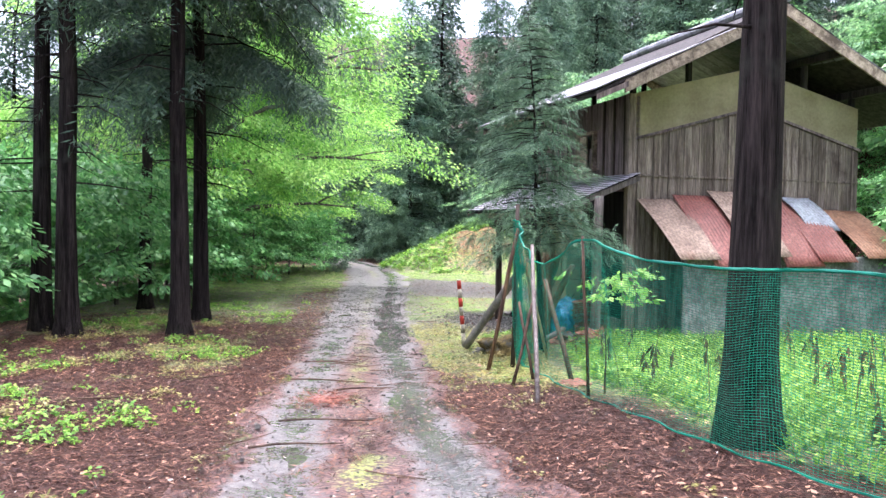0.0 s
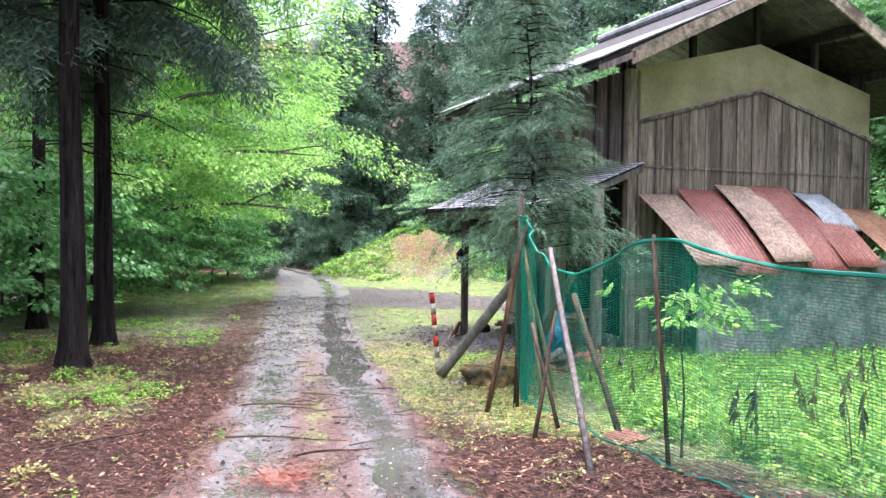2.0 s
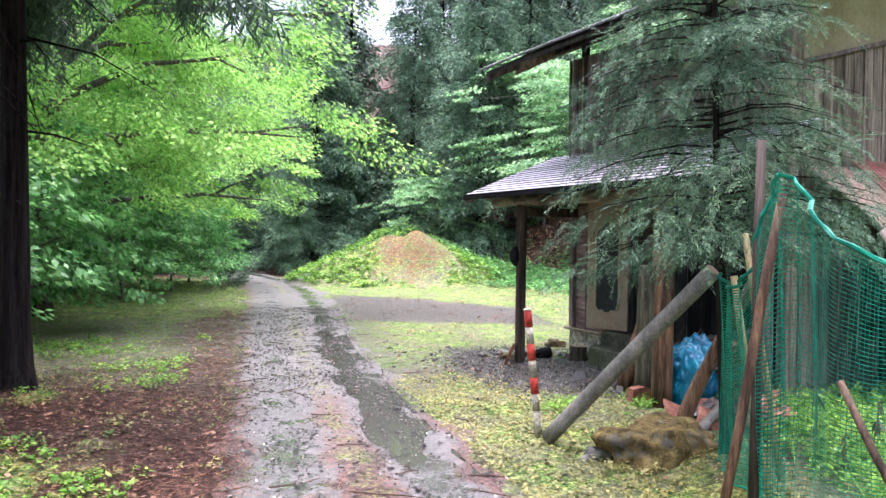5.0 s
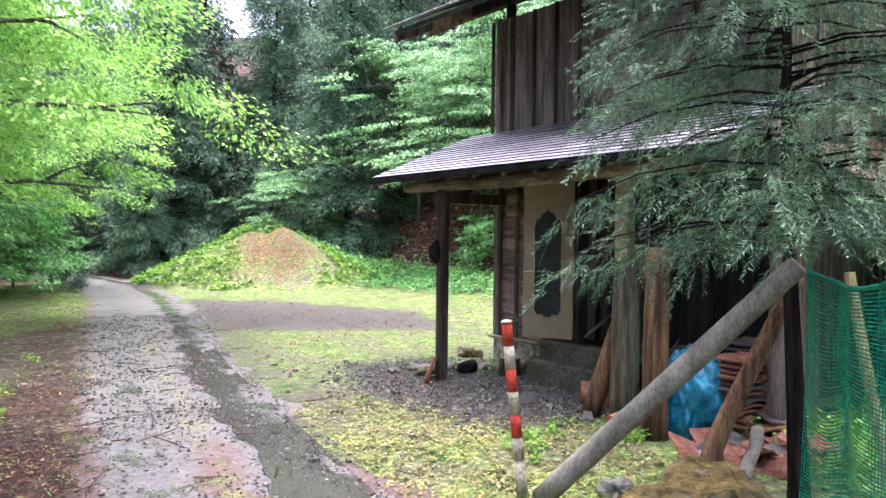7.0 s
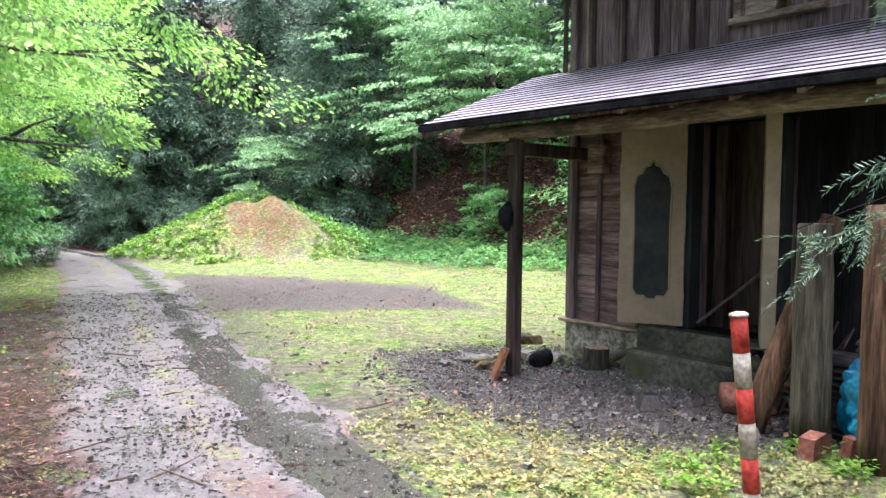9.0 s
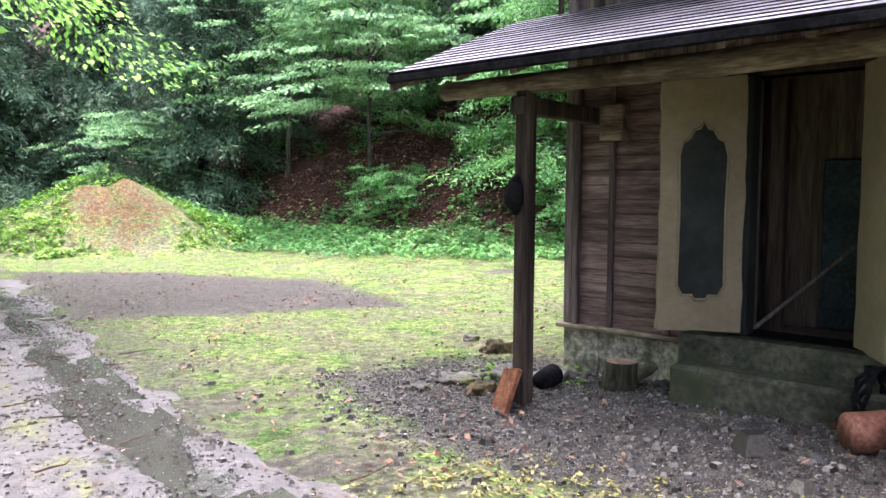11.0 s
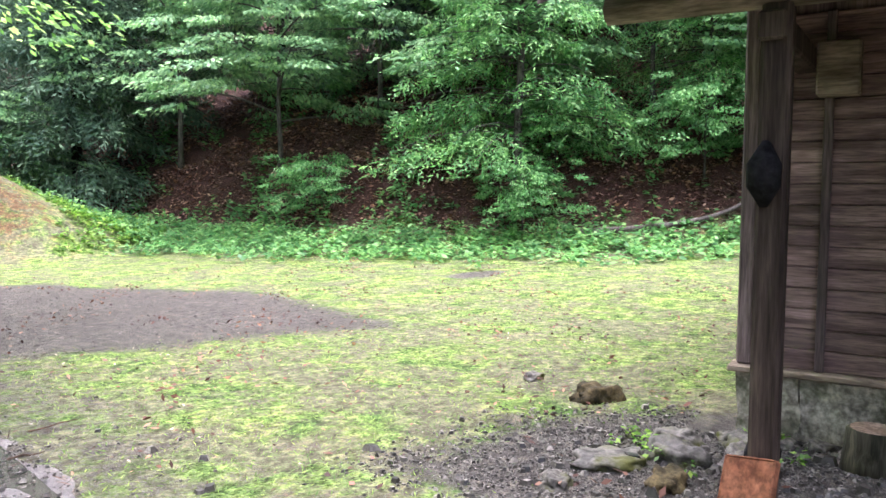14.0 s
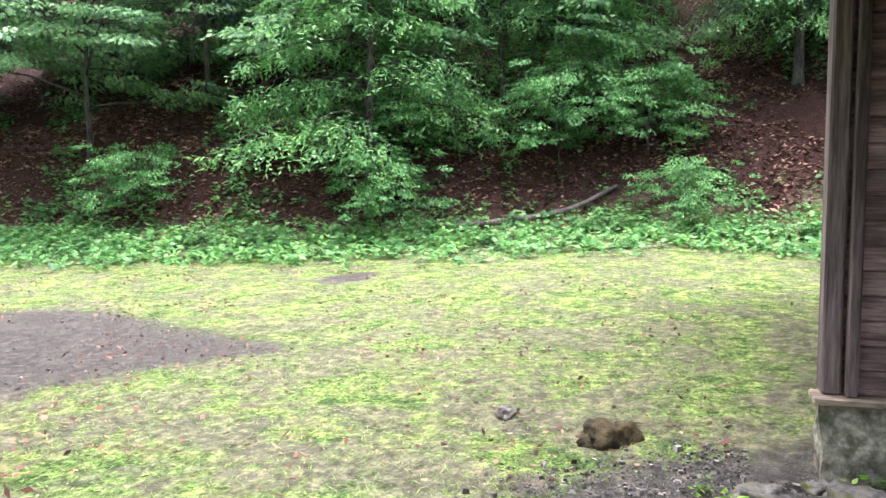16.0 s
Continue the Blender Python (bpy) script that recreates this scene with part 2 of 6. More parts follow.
# ---- mesh builders ----
class Geo:
    """Vertices and faces of one mesh, piece by piece."""

    def __init__(self):
        self.v, self.f = [], []

    def add(self, verts, faces):
        k = len(self.v)
        self.v += [tuple(p) for p in verts]
        self.f += [tuple(k + i for i in f) for f in faces]
        return self

    def box(self, lo, hi, c=0.008, m=None):
        """A box with chamfered edges, between two corners, moved by m."""
        lo, hi = Vector(lo), Vector(hi)
        c = min(c, *(0.3 * abs(hi[i] - lo[i]) for i in range(3)))
        verts, ids = [], {}
        for i in range(8):
            s = [(i >> k) & 1 for k in range(3)]
            for ax in range(3):
                p = [(hi[k] - (0 if k == ax else c)) if s[k] else (lo[k] + (0 if k == ax else c)) for k in range(3)]
                ids[i, ax] = len(verts)
                verts.append(m @ Vector(p) if m else Vector(p))
        faces = []
        for ax in range(3):
            a, b = (ax + 1) % 3, (ax + 2) % 3
            for s in (0, 1):
                q = [(s << ax) | (i << a) | (j << b) for i, j in ((0, 0), (1, 0), (1, 1), (0, 1))]
                f = [ids[i, ax] for i in q]
                faces.append(f if s else f[::-1])
            for i in (0, 1):
                for j in (0, 1):
                    p, q = (i << a) | (j << b), (1 << ax) | (i << a) | (j << b)
                    f = [ids[p, a], ids[q, a], ids[q, b], ids[p, b]]
                    faces.append(f if i != j else f[::-1])
        for i in range(8):
            f = [ids[i, 0], ids[i, 1], ids[i, 2]]
            faces.append(f if bin(i).count("1") % 2 else f[::-1])
        return self.add(verts, faces)

    def tube(self, pts, radii, n=8, rough=0.0, seed=0):
        """A closed tube along points, with a radius at each, its skin uneven."""
        rng = random.Random(seed)
        pts = [Vector(p) for p in pts]
        verts, faces = [], []
        side = None
        for i, p in enumerate(pts):
            d = (pts[min(i + 1, len(pts) - 1)] - pts[max(i - 1, 0)]).normalized()
            if side is None:
                side = d.orthogonal().normalized()
            side = (side - d * side.dot(d)).normalized()
            up = d.cross(side)
            for k in range(n):
                a = 2 * math.pi * k / n
                r = radii[i] * (1 + rough * rng.uniform(-1, 1))
                verts.append(p + (side * math.cos(a) + up * math.sin(a)) * r)
        for i in range(len(pts) - 1):
            for k in range(n):
                a, b = i * n + k, i * n + (k + 1) % n
                faces.append((a, b, b + n, a + n))
        faces.append(tuple(range(n))[::-1])
        faces.append(tuple((len(pts) - 1) * n + k for k in range(n)))
        return self.add(verts, faces)

    def slab(self, outline, depth, m=None):
        """A flat outline (x, z) made thick along y."""
        k = len(outline)
        verts = [Vector((x, 0, z)) for x, z in outline] + [Vector((x, depth, z)) for x, z in outline]
        faces = [tuple(range(k)), tuple(range(2 * k - 1, k - 1, -1))]
        faces += [(i, k + i, k + (i + 1) % k, (i + 1) % k) for i in range(k)]
        return self.add([m @ p for p in verts] if m else verts, faces)

    def mesh(self, name, material, smooth=False):
        me = bpy.data.meshes.new(name)
        me.from_pydata(self.v, [], self.f)
        me.materials.append(material)
        if smooth:
            me.shade_smooth()
        me.update()
        return me


def part(name, geo, material, parent=None, label="", smooth=False):
    """One mesh object, under a thing or a part of a thing."""
    ob = new(name, geo.mesh(name, material, smooth) if isinstance(geo, Geo) else geo)
    if parent:
        ob.parent = parent
        ob.matrix_parent_inverse = Matrix.Identity(4)
    if label:
        tagged(ob, label)
    return ob


def thing(name, m, label, category, group="", kind=""):
    ob = new(name)
    ob.empty_display_size = 0.1
    ob.matrix_world = m
    return tagged(ob, label, category, group, kind)


def quads_mesh(name, verts, material, per=4):
    """A mesh of separate small faces from an array of corner places."""
    n = len(verts)
    me = bpy.data.meshes.new(name)
    me.vertices.add(n)
    me.vertices.foreach_set("co", np.asarray(verts, np.float32).ravel())
    me.loops.add(n)
    me.loops.foreach_set("vertex_index", np.arange(n, dtype=np.int32))
    me.polygons.add(n // per)
    me.polygons.foreach_set("loop_start", np.arange(0, n, per, dtype=np.int32))
    me.polygons.foreach_set("loop_total", np.full(n // per, per, np.int32))
    me.materials.append(material)
    me.update(calc_edges=True)
    return me


def unit(a):
    return a / np.maximum(np.linalg.norm(a, axis=1, keepdims=True), 1e-6)


def leaves(rng, at, along, up, length, width):
    """Lozenge leaves: places, directions, rough normals, lengths and widths."""
    along = unit(along)
    side = unit(np.cross(along, up + rng.normal(0, 0.05, up.shape)))
    nrm = np.cross(side, along)
    L, W = np.asarray(length).reshape(-1, 1), np.asarray(width).reshape(-1, 1)
    a = at
    b = at + along * L * 0.45 + side * W * 0.5 - nrm * L * 0.06
    c = at + along * L - nrm * L * 0.16
    d = at + along * L * 0.45 - side * W * 0.5 - nrm * L * 0.06
    return np.stack([a, b, c, d], 1).reshape(-1, 3)


# ---- the lie of the land ----
ROAD_Y = (-40, 0, 5, 8, 14, 20, 27, 34, 40, 48, 60, 90)
ROAD_X = (1.2, -0.25, -0.45, -0.9, -1.45, -2.0, -2.4, -2.95, -3.9, -6.5, -12, -30)
ROAD_W = (1.5, 1.25, 1.25, 1.1, 0.98, 1.0, 1.2, 1.3, 1.3, 1.3, 1.3, 1.3)
BANK = ((26, -40), (20, 0), (17, 10), (16.5, 18), (14.5, 24.5), (11.2, 28.6), (8.6, 33), (6.8, 38.5), (5.2, 44), (3.2, 50), (0, 60), (-14, 92))


def smooth(a, b, x):
    t = np.clip((x - a) / (b - a), 0, 1)
    return t * t * (3 - 2 * t)


def road_x(y):
    return np.interp(y, ROAD_Y, ROAD_X)


def road_w(y):
    return np.interp(y, ROAD_Y, ROAD_W)


def bank_depth(x, y):
    """How far beyond the foot of the bank a place lies (negative before it)."""
    x, y = np.asarray(x, float), np.asarray(y, float)
    best, out = np.full(np.broadcast(x, y).shape, 1e9), np.zeros(np.broadcast(x, y).shape)
    for (ax, ay), (bx, by) in zip(BANK, BANK[1:]):
        dx, dy = bx - ax, by - ay
        L = math.hypot(dx, dy)
        t = np.clip(((x - ax) * dx + (y - ay) * dy) / L**2, 0, 1)
        d = np.hypot(x - ax - t * dx, y - ay - t * dy)
        s = np.sign((x - ax) * dy - (y - ay) * dx)
        out = np.where(d < best, s * d, out)
        best = np.minimum(best, d)
    return out


def ripple(x, y):
    return (np.sin(1.7 * x + 0.6 * y) * np.sin(1.3 * y - 0.4 * x) + 0.5 * np.sin(4.1 * x - 1.2 * y) * np.sin(3.3 * y + 2.0 * x + 1.0) + 0.3 * np.sin(9.3 * x + 3.0 * y) * np.sin(8.1 * y - 2.0 * x))


MOUND = (1.9, 40.5)


def land(x, y, fine=True):
    """The height of the ground."""
    x, y = np.asarray(x, float), np.asarray(y, float)
    z = np.interp(y, (-60, -20, 0, 5, 10, 13, 20, 30, 45, 80, 400), (0.6, 0.3, 0, -0.22, -0.42, -0.53, -0.67, -0.79, -0.85, -0.7, -0.7))
    z = z + 0.03 * np.clip(x - 2.5, 0, 12) * smooth(16, 24, y)
    z = z + 0.2 * smooth(0.5, 1.5, x) * (1 - smooth(7.5, 11.5, y)) + 0.1 * smooth(0.7, 1.8, x) * smooth(9, 12, y) * (1 - smooth(17, 22, y))
    off = road_x(y) - road_w(y) - x
    z = z + 0.16 * smooth(0.3, 2.5, off) * (1 - smooth(15, 20, y)) - 1.6 * smooth(5.5, 12, off)
    d = bank_depth(x, y)
    z = z + 0.66 * np.maximum(d, 0) * smooth(-0.5, 3.0, d) * (1 - 0.55 * smooth(14, 60, d)) + 0.35 * smooth(-1.5, 0.5, d)
    mx, my = x - MOUND[0], y - MOUND[1]
    r = np.sqrt((mx / 5.3) ** 2 + (my / 4.2) ** 2) + 0.06 * np.sin(3 * np.arctan2(my, mx) + 1)
    z = z + 2.55 * np.clip(1 - r, 0, 1) ** 1.1
    if fine:
        z = z + 0.014 * ripple(x, y) * smooth(0.0, 0.6, np.abs(x - road_x(y)) - road_w(y) + 0.4)
        z = z + 0.22 * ripple(x * 0.6, y * 0.6) * smooth(0.5, 4, d)
    return z


def lines(lo, hi, step, far, grow=1.22):
    a = list(np.arange(lo, hi + 1e-6, step))
    s, k = step, hi
    while k < far[1]:
        s *= grow
        k += s
        a.append(k)
    s, k = step, lo
    while k > far[0]:
        s *= grow
        k -= s
        a.insert(0, k)
    return np.array(a)


def grid_mesh(name, X, Y, Z, material):
    ny, nx = X.shape
    idx = np.arange(ny * nx).reshape(ny, nx)
    f = np.stack([idx[:-1, :-1], idx[:-1, 1:], idx[1:, 1:], idx[1:, :-1]], -1).reshape(-1, 4)
    me = bpy.data.meshes.new(name)
    co = np.stack([X, Y, Z], -1).reshape(-1, 3).astype(np.float32)
    me.vertices.add(len(co))
    me.vertices.foreach_set("co", co.ravel())
    me.loops.add(f.size)
    me.loops.foreach_set("vertex_index", f.ravel().astype(np.int32))
    me.polygons.add(len(f))
    me.polygons.foreach_set("loop_start", np.arange(0, f.size, 4, dtype=np.int32))
    me.polygons.foreach_set("loop_total", np.full(len(f), 4, np.int32))
    me.materials.append(material)
    me.update(calc_edges=True)
    me.shade_smooth()
    return me


def wobble(x, y):
    return 0.35 * np.sin(1.1 * x + 2.3) * np.sin(0.9 * y) + 0.2 * np.sin(2.7 * x - 1.9 * y) + 0.12 * np.sin(5.3 * x + 4.1 * y)


def inside(x, y, poly, soft):
    """1 within a convex outline, fading over soft metres at its rim."""
    out = np.ones(np.broadcast(x, y).shape)
    for (ax, ay), (bx, by) in zip(poly, poly[1:] + poly[:1]):
        L = math.hypot(bx - ax, by - ay)
        d = ((bx - ax) * (y - ay) - (by - ay) * (x - ax)) / L
        out = np.minimum(out, smooth(-soft, soft, d + 0.5 * soft * wobble(x, y)))
    return out


DIRT = [(-1.2, 24.6), (3.5, 23.4), (3.9, 27.3), (1.6, 31.4), (-1.5, 33.2)]
GRAVEL = [(0.15, 17.6), (1.0, 15.2), (2.7, 14.4), (3.3, 18.0), (1.6, 19.6), (0.5, 19.6)]


def cover(x, y):
    """What lies on the ground: shares of litter, grass and gravel."""
    off_l = road_x(y) - road_w(y) - x
    off_r = x - road_x(y) - road_w(y)
    w = wobble(x, y)
    d = bank_depth(x, y)
    litter = smooth(-0.4, 0.2, off_l) * (1 - 0.85 * smooth(13, 20, y + 3 * w))
    litter = litter * (1 - 0.75 * smooth(0.02, 0.35, wobble(1.3 * x + 1, 0.9 * y + 2)) * smooth(0.5, 1.1, off_l))
    litter = np.maximum(litter, smooth(5.5, 7.5, off_l + w))
    litter = np.maximum(litter, 0.78 * smooth(-0.4, 0.2, off_l) * (1 - smooth(0.8, 1.9, off_l + w)) * (1 - smooth(24, 31, y)))
    litter = np.maximum(litter, smooth(-0.6, 0.2, off_r) * (1 - smooth(9.2, 11.5, y + 1.5 * w)) * (1 - smooth(1.0, 1.8, off_r - 0.25 * (8 - y) + 0.4 * w)))
    litter = np.maximum(litter, smooth(0.2, 1.6, d + w))
    litter = np.maximum(litter, smooth(41, 45, y + w) * smooth(0, 2.5, np.hypot((x - MOUND[0]) / 5.5, (y - MOUND[1]) / 4.5) * 4 - 3.5))
    gravel = inside(x, y, GRAVEL, 0.45)
    gravel = np.maximum(gravel, inside(x, y, DIRT, 0.5))
    gravel = np.maximum(gravel, smooth(0.15, -0.5, off_r + 0.25 * w) * smooth(-0.6, 0, off_r + road_w(y)) * smooth(14, 22, y))
    gravel = np.maximum(gravel, 0.27 * smooth(0.0, 1.0, off_r) * smooth(14, 17, y) * (1 - smooth(23, 26, y)) * (1 - smooth(5, 8, x)))
    gravel = np.maximum(gravel, 0.5 * smooth(1.8, 0.2, off_r) * smooth(14.5, 17, y) * (1 - smooth(24, 27, y)))
    gravel = np.maximum(gravel, smooth(0.75, 0.45, np.hypot((x - 7.6) / 1.1, (y - 26.3) / 0.6) - 0.1 * w))
    grass = np.clip(1 - litter, 0, 1) * np.clip(1 - gravel, 0, 1)
    return litter, grass, gravel


def ground_material():
    m, nt, p = nodes_of("forest_ground")
    at = nt.nodes.new("ShaderNodeAttribute")
    at.attribute_name = "cover"
    sep = nt.nodes.new("ShaderNodeSeparateColor")
    nt.links.new(at.outputs["Color"], sep.inputs[0])
    n_big, n_mid, n_fine = noise_of(nt, 0.5, 5, 0.65), noise_of(nt, 3.5, 6, 0.7), noise_of(nt, 38, 4, 0.7)
    n_tiny = noise_of(nt, 140, 2, 0.6)

    def tint(stops, src):
        r = ramp_of(nt, stops)
        nt.links.new(src, r.inputs[0])
        return r.outputs[0]

    litter = tint([(0.4, (0.03, 0.014, 0.011)), (0.5, (0.1, 0.047, 0.036)), (0.6, (0.26, 0.145, 0.1))], n_fine.outputs[0])
    litter = mix_of(nt, litter, (0.085, 0.045, 0.034), 0.35)
    clod = tint([(0.32, (0.28, 0.26, 0.26)), (0.5, (0.9, 0.9, 0.9)), (0.64, (2.0, 1.9, 1.75))], noise_of(nt, 10, 6, 0.75).outputs[0])
    litter = mix_of(nt, litter, clod, 0.75, "MULTIPLY")
    litter = mix_of(nt, litter, (0.5, 0.5, 0.5), 1.0, "MULTIPLY")
    grass = tint([(0.38, (0.055, 0.11, 0.028)), (0.5, (0.155, 0.245, 0.062)), (0.6, (0.28, 0.34, 0.105))], n_mid.outputs[0])
    grass = mix_of(nt, grass, tint([(0.4, (0.3, 0.28, 0.26)), (0.6, (1.7, 1.7, 1.6))], n_fine.outputs[0]), 0.9, "MULTIPLY")
    soil = tint([(0.44, (0, 0, 0)), (0.55, (1, 1, 1))], noise_of(nt, 1.3, 6, 0.75).outputs[0])
    grass = mix_of(nt, grass, clod, 0.9, "MULTIPLY")
    grass = mix_of(nt, grass, mix_of(nt, (0.15, 0.127, 0.1), clod, 0.8, "MULTIPLY"), mix_of(nt, (0, 0, 0), soil, 0.72))
    gravel = tint([(0.38, (0.014, 0.013, 0.011)), (0.5, (0.07, 0.063, 0.055)), (0.62, (0.24, 0.225, 0.2))], n_tiny.outputs[0])
    gravel = mix_of(nt, gravel, (0.06, 0.055, 0.045), mix_of(nt, (0, 0, 0), n_fine.outputs[0], 0.7))
    gravel = mix_of(nt, gravel, clod, 0.8, "MULTIPLY")

    def share(channel, soft=0.18):
        mth = nt.nodes.new("ShaderNodeMath")
        mth.operation = "MULTIPLY_ADD"
        mth.inputs[1].default_value, mth.inputs[2].default_value = 2.2, -1.1
        nt.links.new(n_mid.outputs[0], mth.inputs[0])
        add = nt.nodes.new("ShaderNodeMath")
        nt.links.new(mth.outputs[0], add.inputs[0])
        nt.links.new(channel, add.inputs[1])
        fr = nt.nodes.new("ShaderNodeMath")
        fr.operation = "MULTIPLY_ADD"
        fr.inputs[1].default_value, fr.inputs[2].default_value = 1.5, -0.75
        nt.links.new(n_fine.outputs[0], fr.inputs[0])
        add2 = nt.nodes.new("ShaderNodeMath")
        nt.links.new(add.outputs[0], add2.inputs[0])
        nt.links.new(fr.outputs[0], add2.inputs[1])
        return tint([(0.5 - soft, (0, 0, 0)), (0.5 + soft, (1, 1, 1))], add2.outputs[0])

    col = mix_of(nt, grass, litter, share(sep.outputs[0]))
    wet = share(sep.outputs[2])
    col = mix_of(nt, col, gravel, wet)
    earth = tint([(0.38, (0.06, 0.036, 0.018)), (0.62, (0.2, 0.122, 0.06))], n_fine.outputs[0])
    earth = mix_of(nt, earth, clod, 0.8, "MULTIPLY")
    col = mix_of(nt, col, earth, share(at.outputs["Alpha"]))
    nt.links.new(col, p.inputs["Base Color"])
    rr = ramp_of(nt, [(0.0, (0.9,) * 3), (1.0, (0.5,) * 3)])
    nt.links.new(wet, rr.inputs[0])
    nt.links.new(rr.outputs[0], p.inputs["Roughness"])
    p.inputs["Specular IOR Level"].default_value = 0.15
    nt.links.new(bump_of(nt, n_fine.outputs[0], 1.0, 0.045), p.inputs["Normal"])
    return m


def road_material():
    m, nt, p = nodes_of("wet_worn_road")
    at = nt.nodes.new("ShaderNodeAttribute")
    at.attribute_name = "wear"
    sep = nt.nodes.new("ShaderNodeSeparateColor")
    nt.links.new(at.outputs["Color"], sep.inputs[0])
    n_mid, n_fine, n_tiny = noise_of(nt, 2.2, 6, 0.7), noise_of(nt, 26, 5, 0.7), noise_of(nt, 150, 2, 0.6)

    def tint(stops, src):
        r = ramp_of(nt, stops)
        nt.links.new(src, r.inputs[0])
        return r.outputs[0]

    def joined(channel, soft):
        a = nt.nodes.new("ShaderNodeMath")
        a.operation = "MULTIPLY_ADD"
        a.inputs[1].default_value = 2.0
        nt.links.new(n_mid.outputs[0], a.inputs[0])
        nt.links.new(channel, a.inputs[2])
        b = nt.nodes.new("ShaderNodeMath")
        b.operation = "MULTIPLY_ADD"
        b.inputs[1].default_value = 1.5
        nt.links.new(n_fine.outputs[0], b.inputs[0])
        nt.links.new(a.outputs[0], b.inputs[2])
        c = nt.nodes.new("ShaderNodeMath")
        c.operation = "SUBTRACT"
        c.inputs[1].default_value = 1.75
        nt.links.new(b.outputs[0], c.inputs[0])
        return tint([(0.5 - soft, (0, 0, 0)), (0.5 + soft, (1, 1, 1))], c.outputs[0])

    stone = tint([(0.36, (0.022, 0.021, 0.02)), (0.5, (0.085, 0.083, 0.079)), (0.64, (0.27, 0.262, 0.25))], n_tiny.outputs[0])
    stone = mix_of(nt, stone, (0.088, 0.077, 0.067), 0.4)
    clod = tint([(0.32, (0.35, 0.33, 0.33)), (0.5, (0.9, 0.88, 0.88)), (0.66, (1.7, 1.65, 1.6))], noise_of(nt, 11, 6, 0.75).outputs[0])
    stone = mix_of(nt, stone, clod, 0.75, "MULTIPLY")
    needle = tint([(0.4, (0.02, 0.01, 0.008)), (0.5, (0.07, 0.032, 0.026)), (0.62, (0.19, 0.1, 0.075))], n_fine.outputs[0])
    moss = tint([(0.3, (0.08, 0.1, 0.02)), (0.7, (0.21, 0.235, 0.05))], n_fine.outputs[0])
    col = mix_of(nt, stone, needle, joined(sep.outputs[0], 0.12))
    col = mix_of(nt, col, moss, joined(sep.outputs[2], 0.1))
    film = joined(sep.outputs[1], 0.1)
    col = mix_of(nt, col, mix_of(nt, col, (0.062, 0.066, 0.055), 0.6), film)
    nt.links.new(col, p.inputs["Base Color"])
    rr = ramp_of(nt, [(0.0, (0.6,) * 3), (1.0, (0.07,) * 3)])
    nt.links.new(film, rr.inputs[0])
    nt.links.new(rr.outputs[0], p.inputs["Roughness"])
    p.inputs["Specular IOR Level"].default_value = 0.5
    b = nt.nodes.new("ShaderNodeBump")
    b.inputs["Distance"].default_value = 0.012
    nt.links.new(n_fine.outputs[0], b.inputs["Height"])
    inv = ramp_of(nt, [(0.0, (1.0,) * 3), (1.0, (0.1,) * 3)])
    nt.links.new(film, inv.inputs[0])
    nt.links.new(inv.outputs[0], b.inputs["Strength"])
    nt.links.new(b.outputs[0], p.inputs["Normal"])
    return m


def colour_attribute(me, name, r, g, b, w=None):
    a = me.color_attributes.new(name, "FLOAT_COLOR", "POINT")
    a.data.foreach_set("color", np.stack([r, g, b, np.ones_like(r) if w is None else w], -1).astype(np.float32).ravel())


gx, gy = lines(-9, 9, 0.14, (-320, 320)), lines(2, 34, 0.17, (-320, 420))
GX, GY = np.meshgrid(gx, gy)
ground = tagged(new("ground", grid_mesh("ground", GX, GY, land(GX, GY), ground_material())), "mossy forest ground with needle litter and grass", "ground", kind="structure")
bare = 0.62 * smooth(-0.35, 0.6, 1 - np.hypot((GX - MOUND[0] + 0.1) / 1.9, (GY - MOUND[1] + 1.3) / 2.6) + 0.45 * wobble(GX * 1.5, GY * 1.5))
colour_attribute(ground.data, "cover", *[c.ravel() for c in cover(GX, GY)], bare.ravel())

# the worn track: two wheel lines of wet stony tarmac, a middle strip of needles and moss
ry = lines(1, 36, 0.12, (-40, 88), 1.15)
ru = np.linspace(-1.45, 1.45, 46)
RU, RY = np.meshgrid(ru, ry)
RX = road_x(RY) + RU * road_w(RY)
rag = 0.3 * wobble(RX * 2.3, RY * 1.9) + 0.12 * wobble(RX * 6, RY * 5)
crown = 0.03 - 0.075 * smooth(0.7, 1.4, np.abs(RU) + rag) - 0.02 * np.exp(-(((np.abs(RU) - 0.5) / 0.22) ** 2)) + 0.009 * ripple(RX * 1.7, RY * 1.3)
RZ = land(RX, RY, False) + crown
road = tagged(new("road", grid_mesh("road", RX, RY, RZ, road_material())), "wet worn stony forest track with needle-strewn middle", "road", kind="structure")
rut = np.exp(-(((np.abs(RU) - 0.5) / 0.3) ** 2))
near = 1 - smooth(8, 19, RY)
needles = np.clip(0.25 + 0.22 * near + 0.75 * smooth(0.7, 1.0, np.abs(RU) + rag) * np.where(RU < 0, 0.55 + 0.45 * near, near) + 0.75 * np.exp(-((RU / 0.27) ** 2)) * (0.12 + 0.88 * near) - 0.4 * rut + 0.18 * wobble(RX * 1.5, RY * 1.5), 0, 1)
right_rut = np.exp(-(((RU - 0.55) / 0.24) ** 2))
left_rut = np.exp(-(((RU + 0.5) / 0.26) ** 2))
film = np.clip(0.16 + 0.55 * right_rut + 0.36 * left_rut * (1 - 0.6 * smooth(12, 20, RY)) + 0.2 * wobble(RX * 2, RY), 0, 1)
mossy = np.clip(0.02 + 0.34 * np.exp(-((RU / 0.2) ** 2)) + 0.18 * wobble(RX + 3, RY + 1), 0, 1)
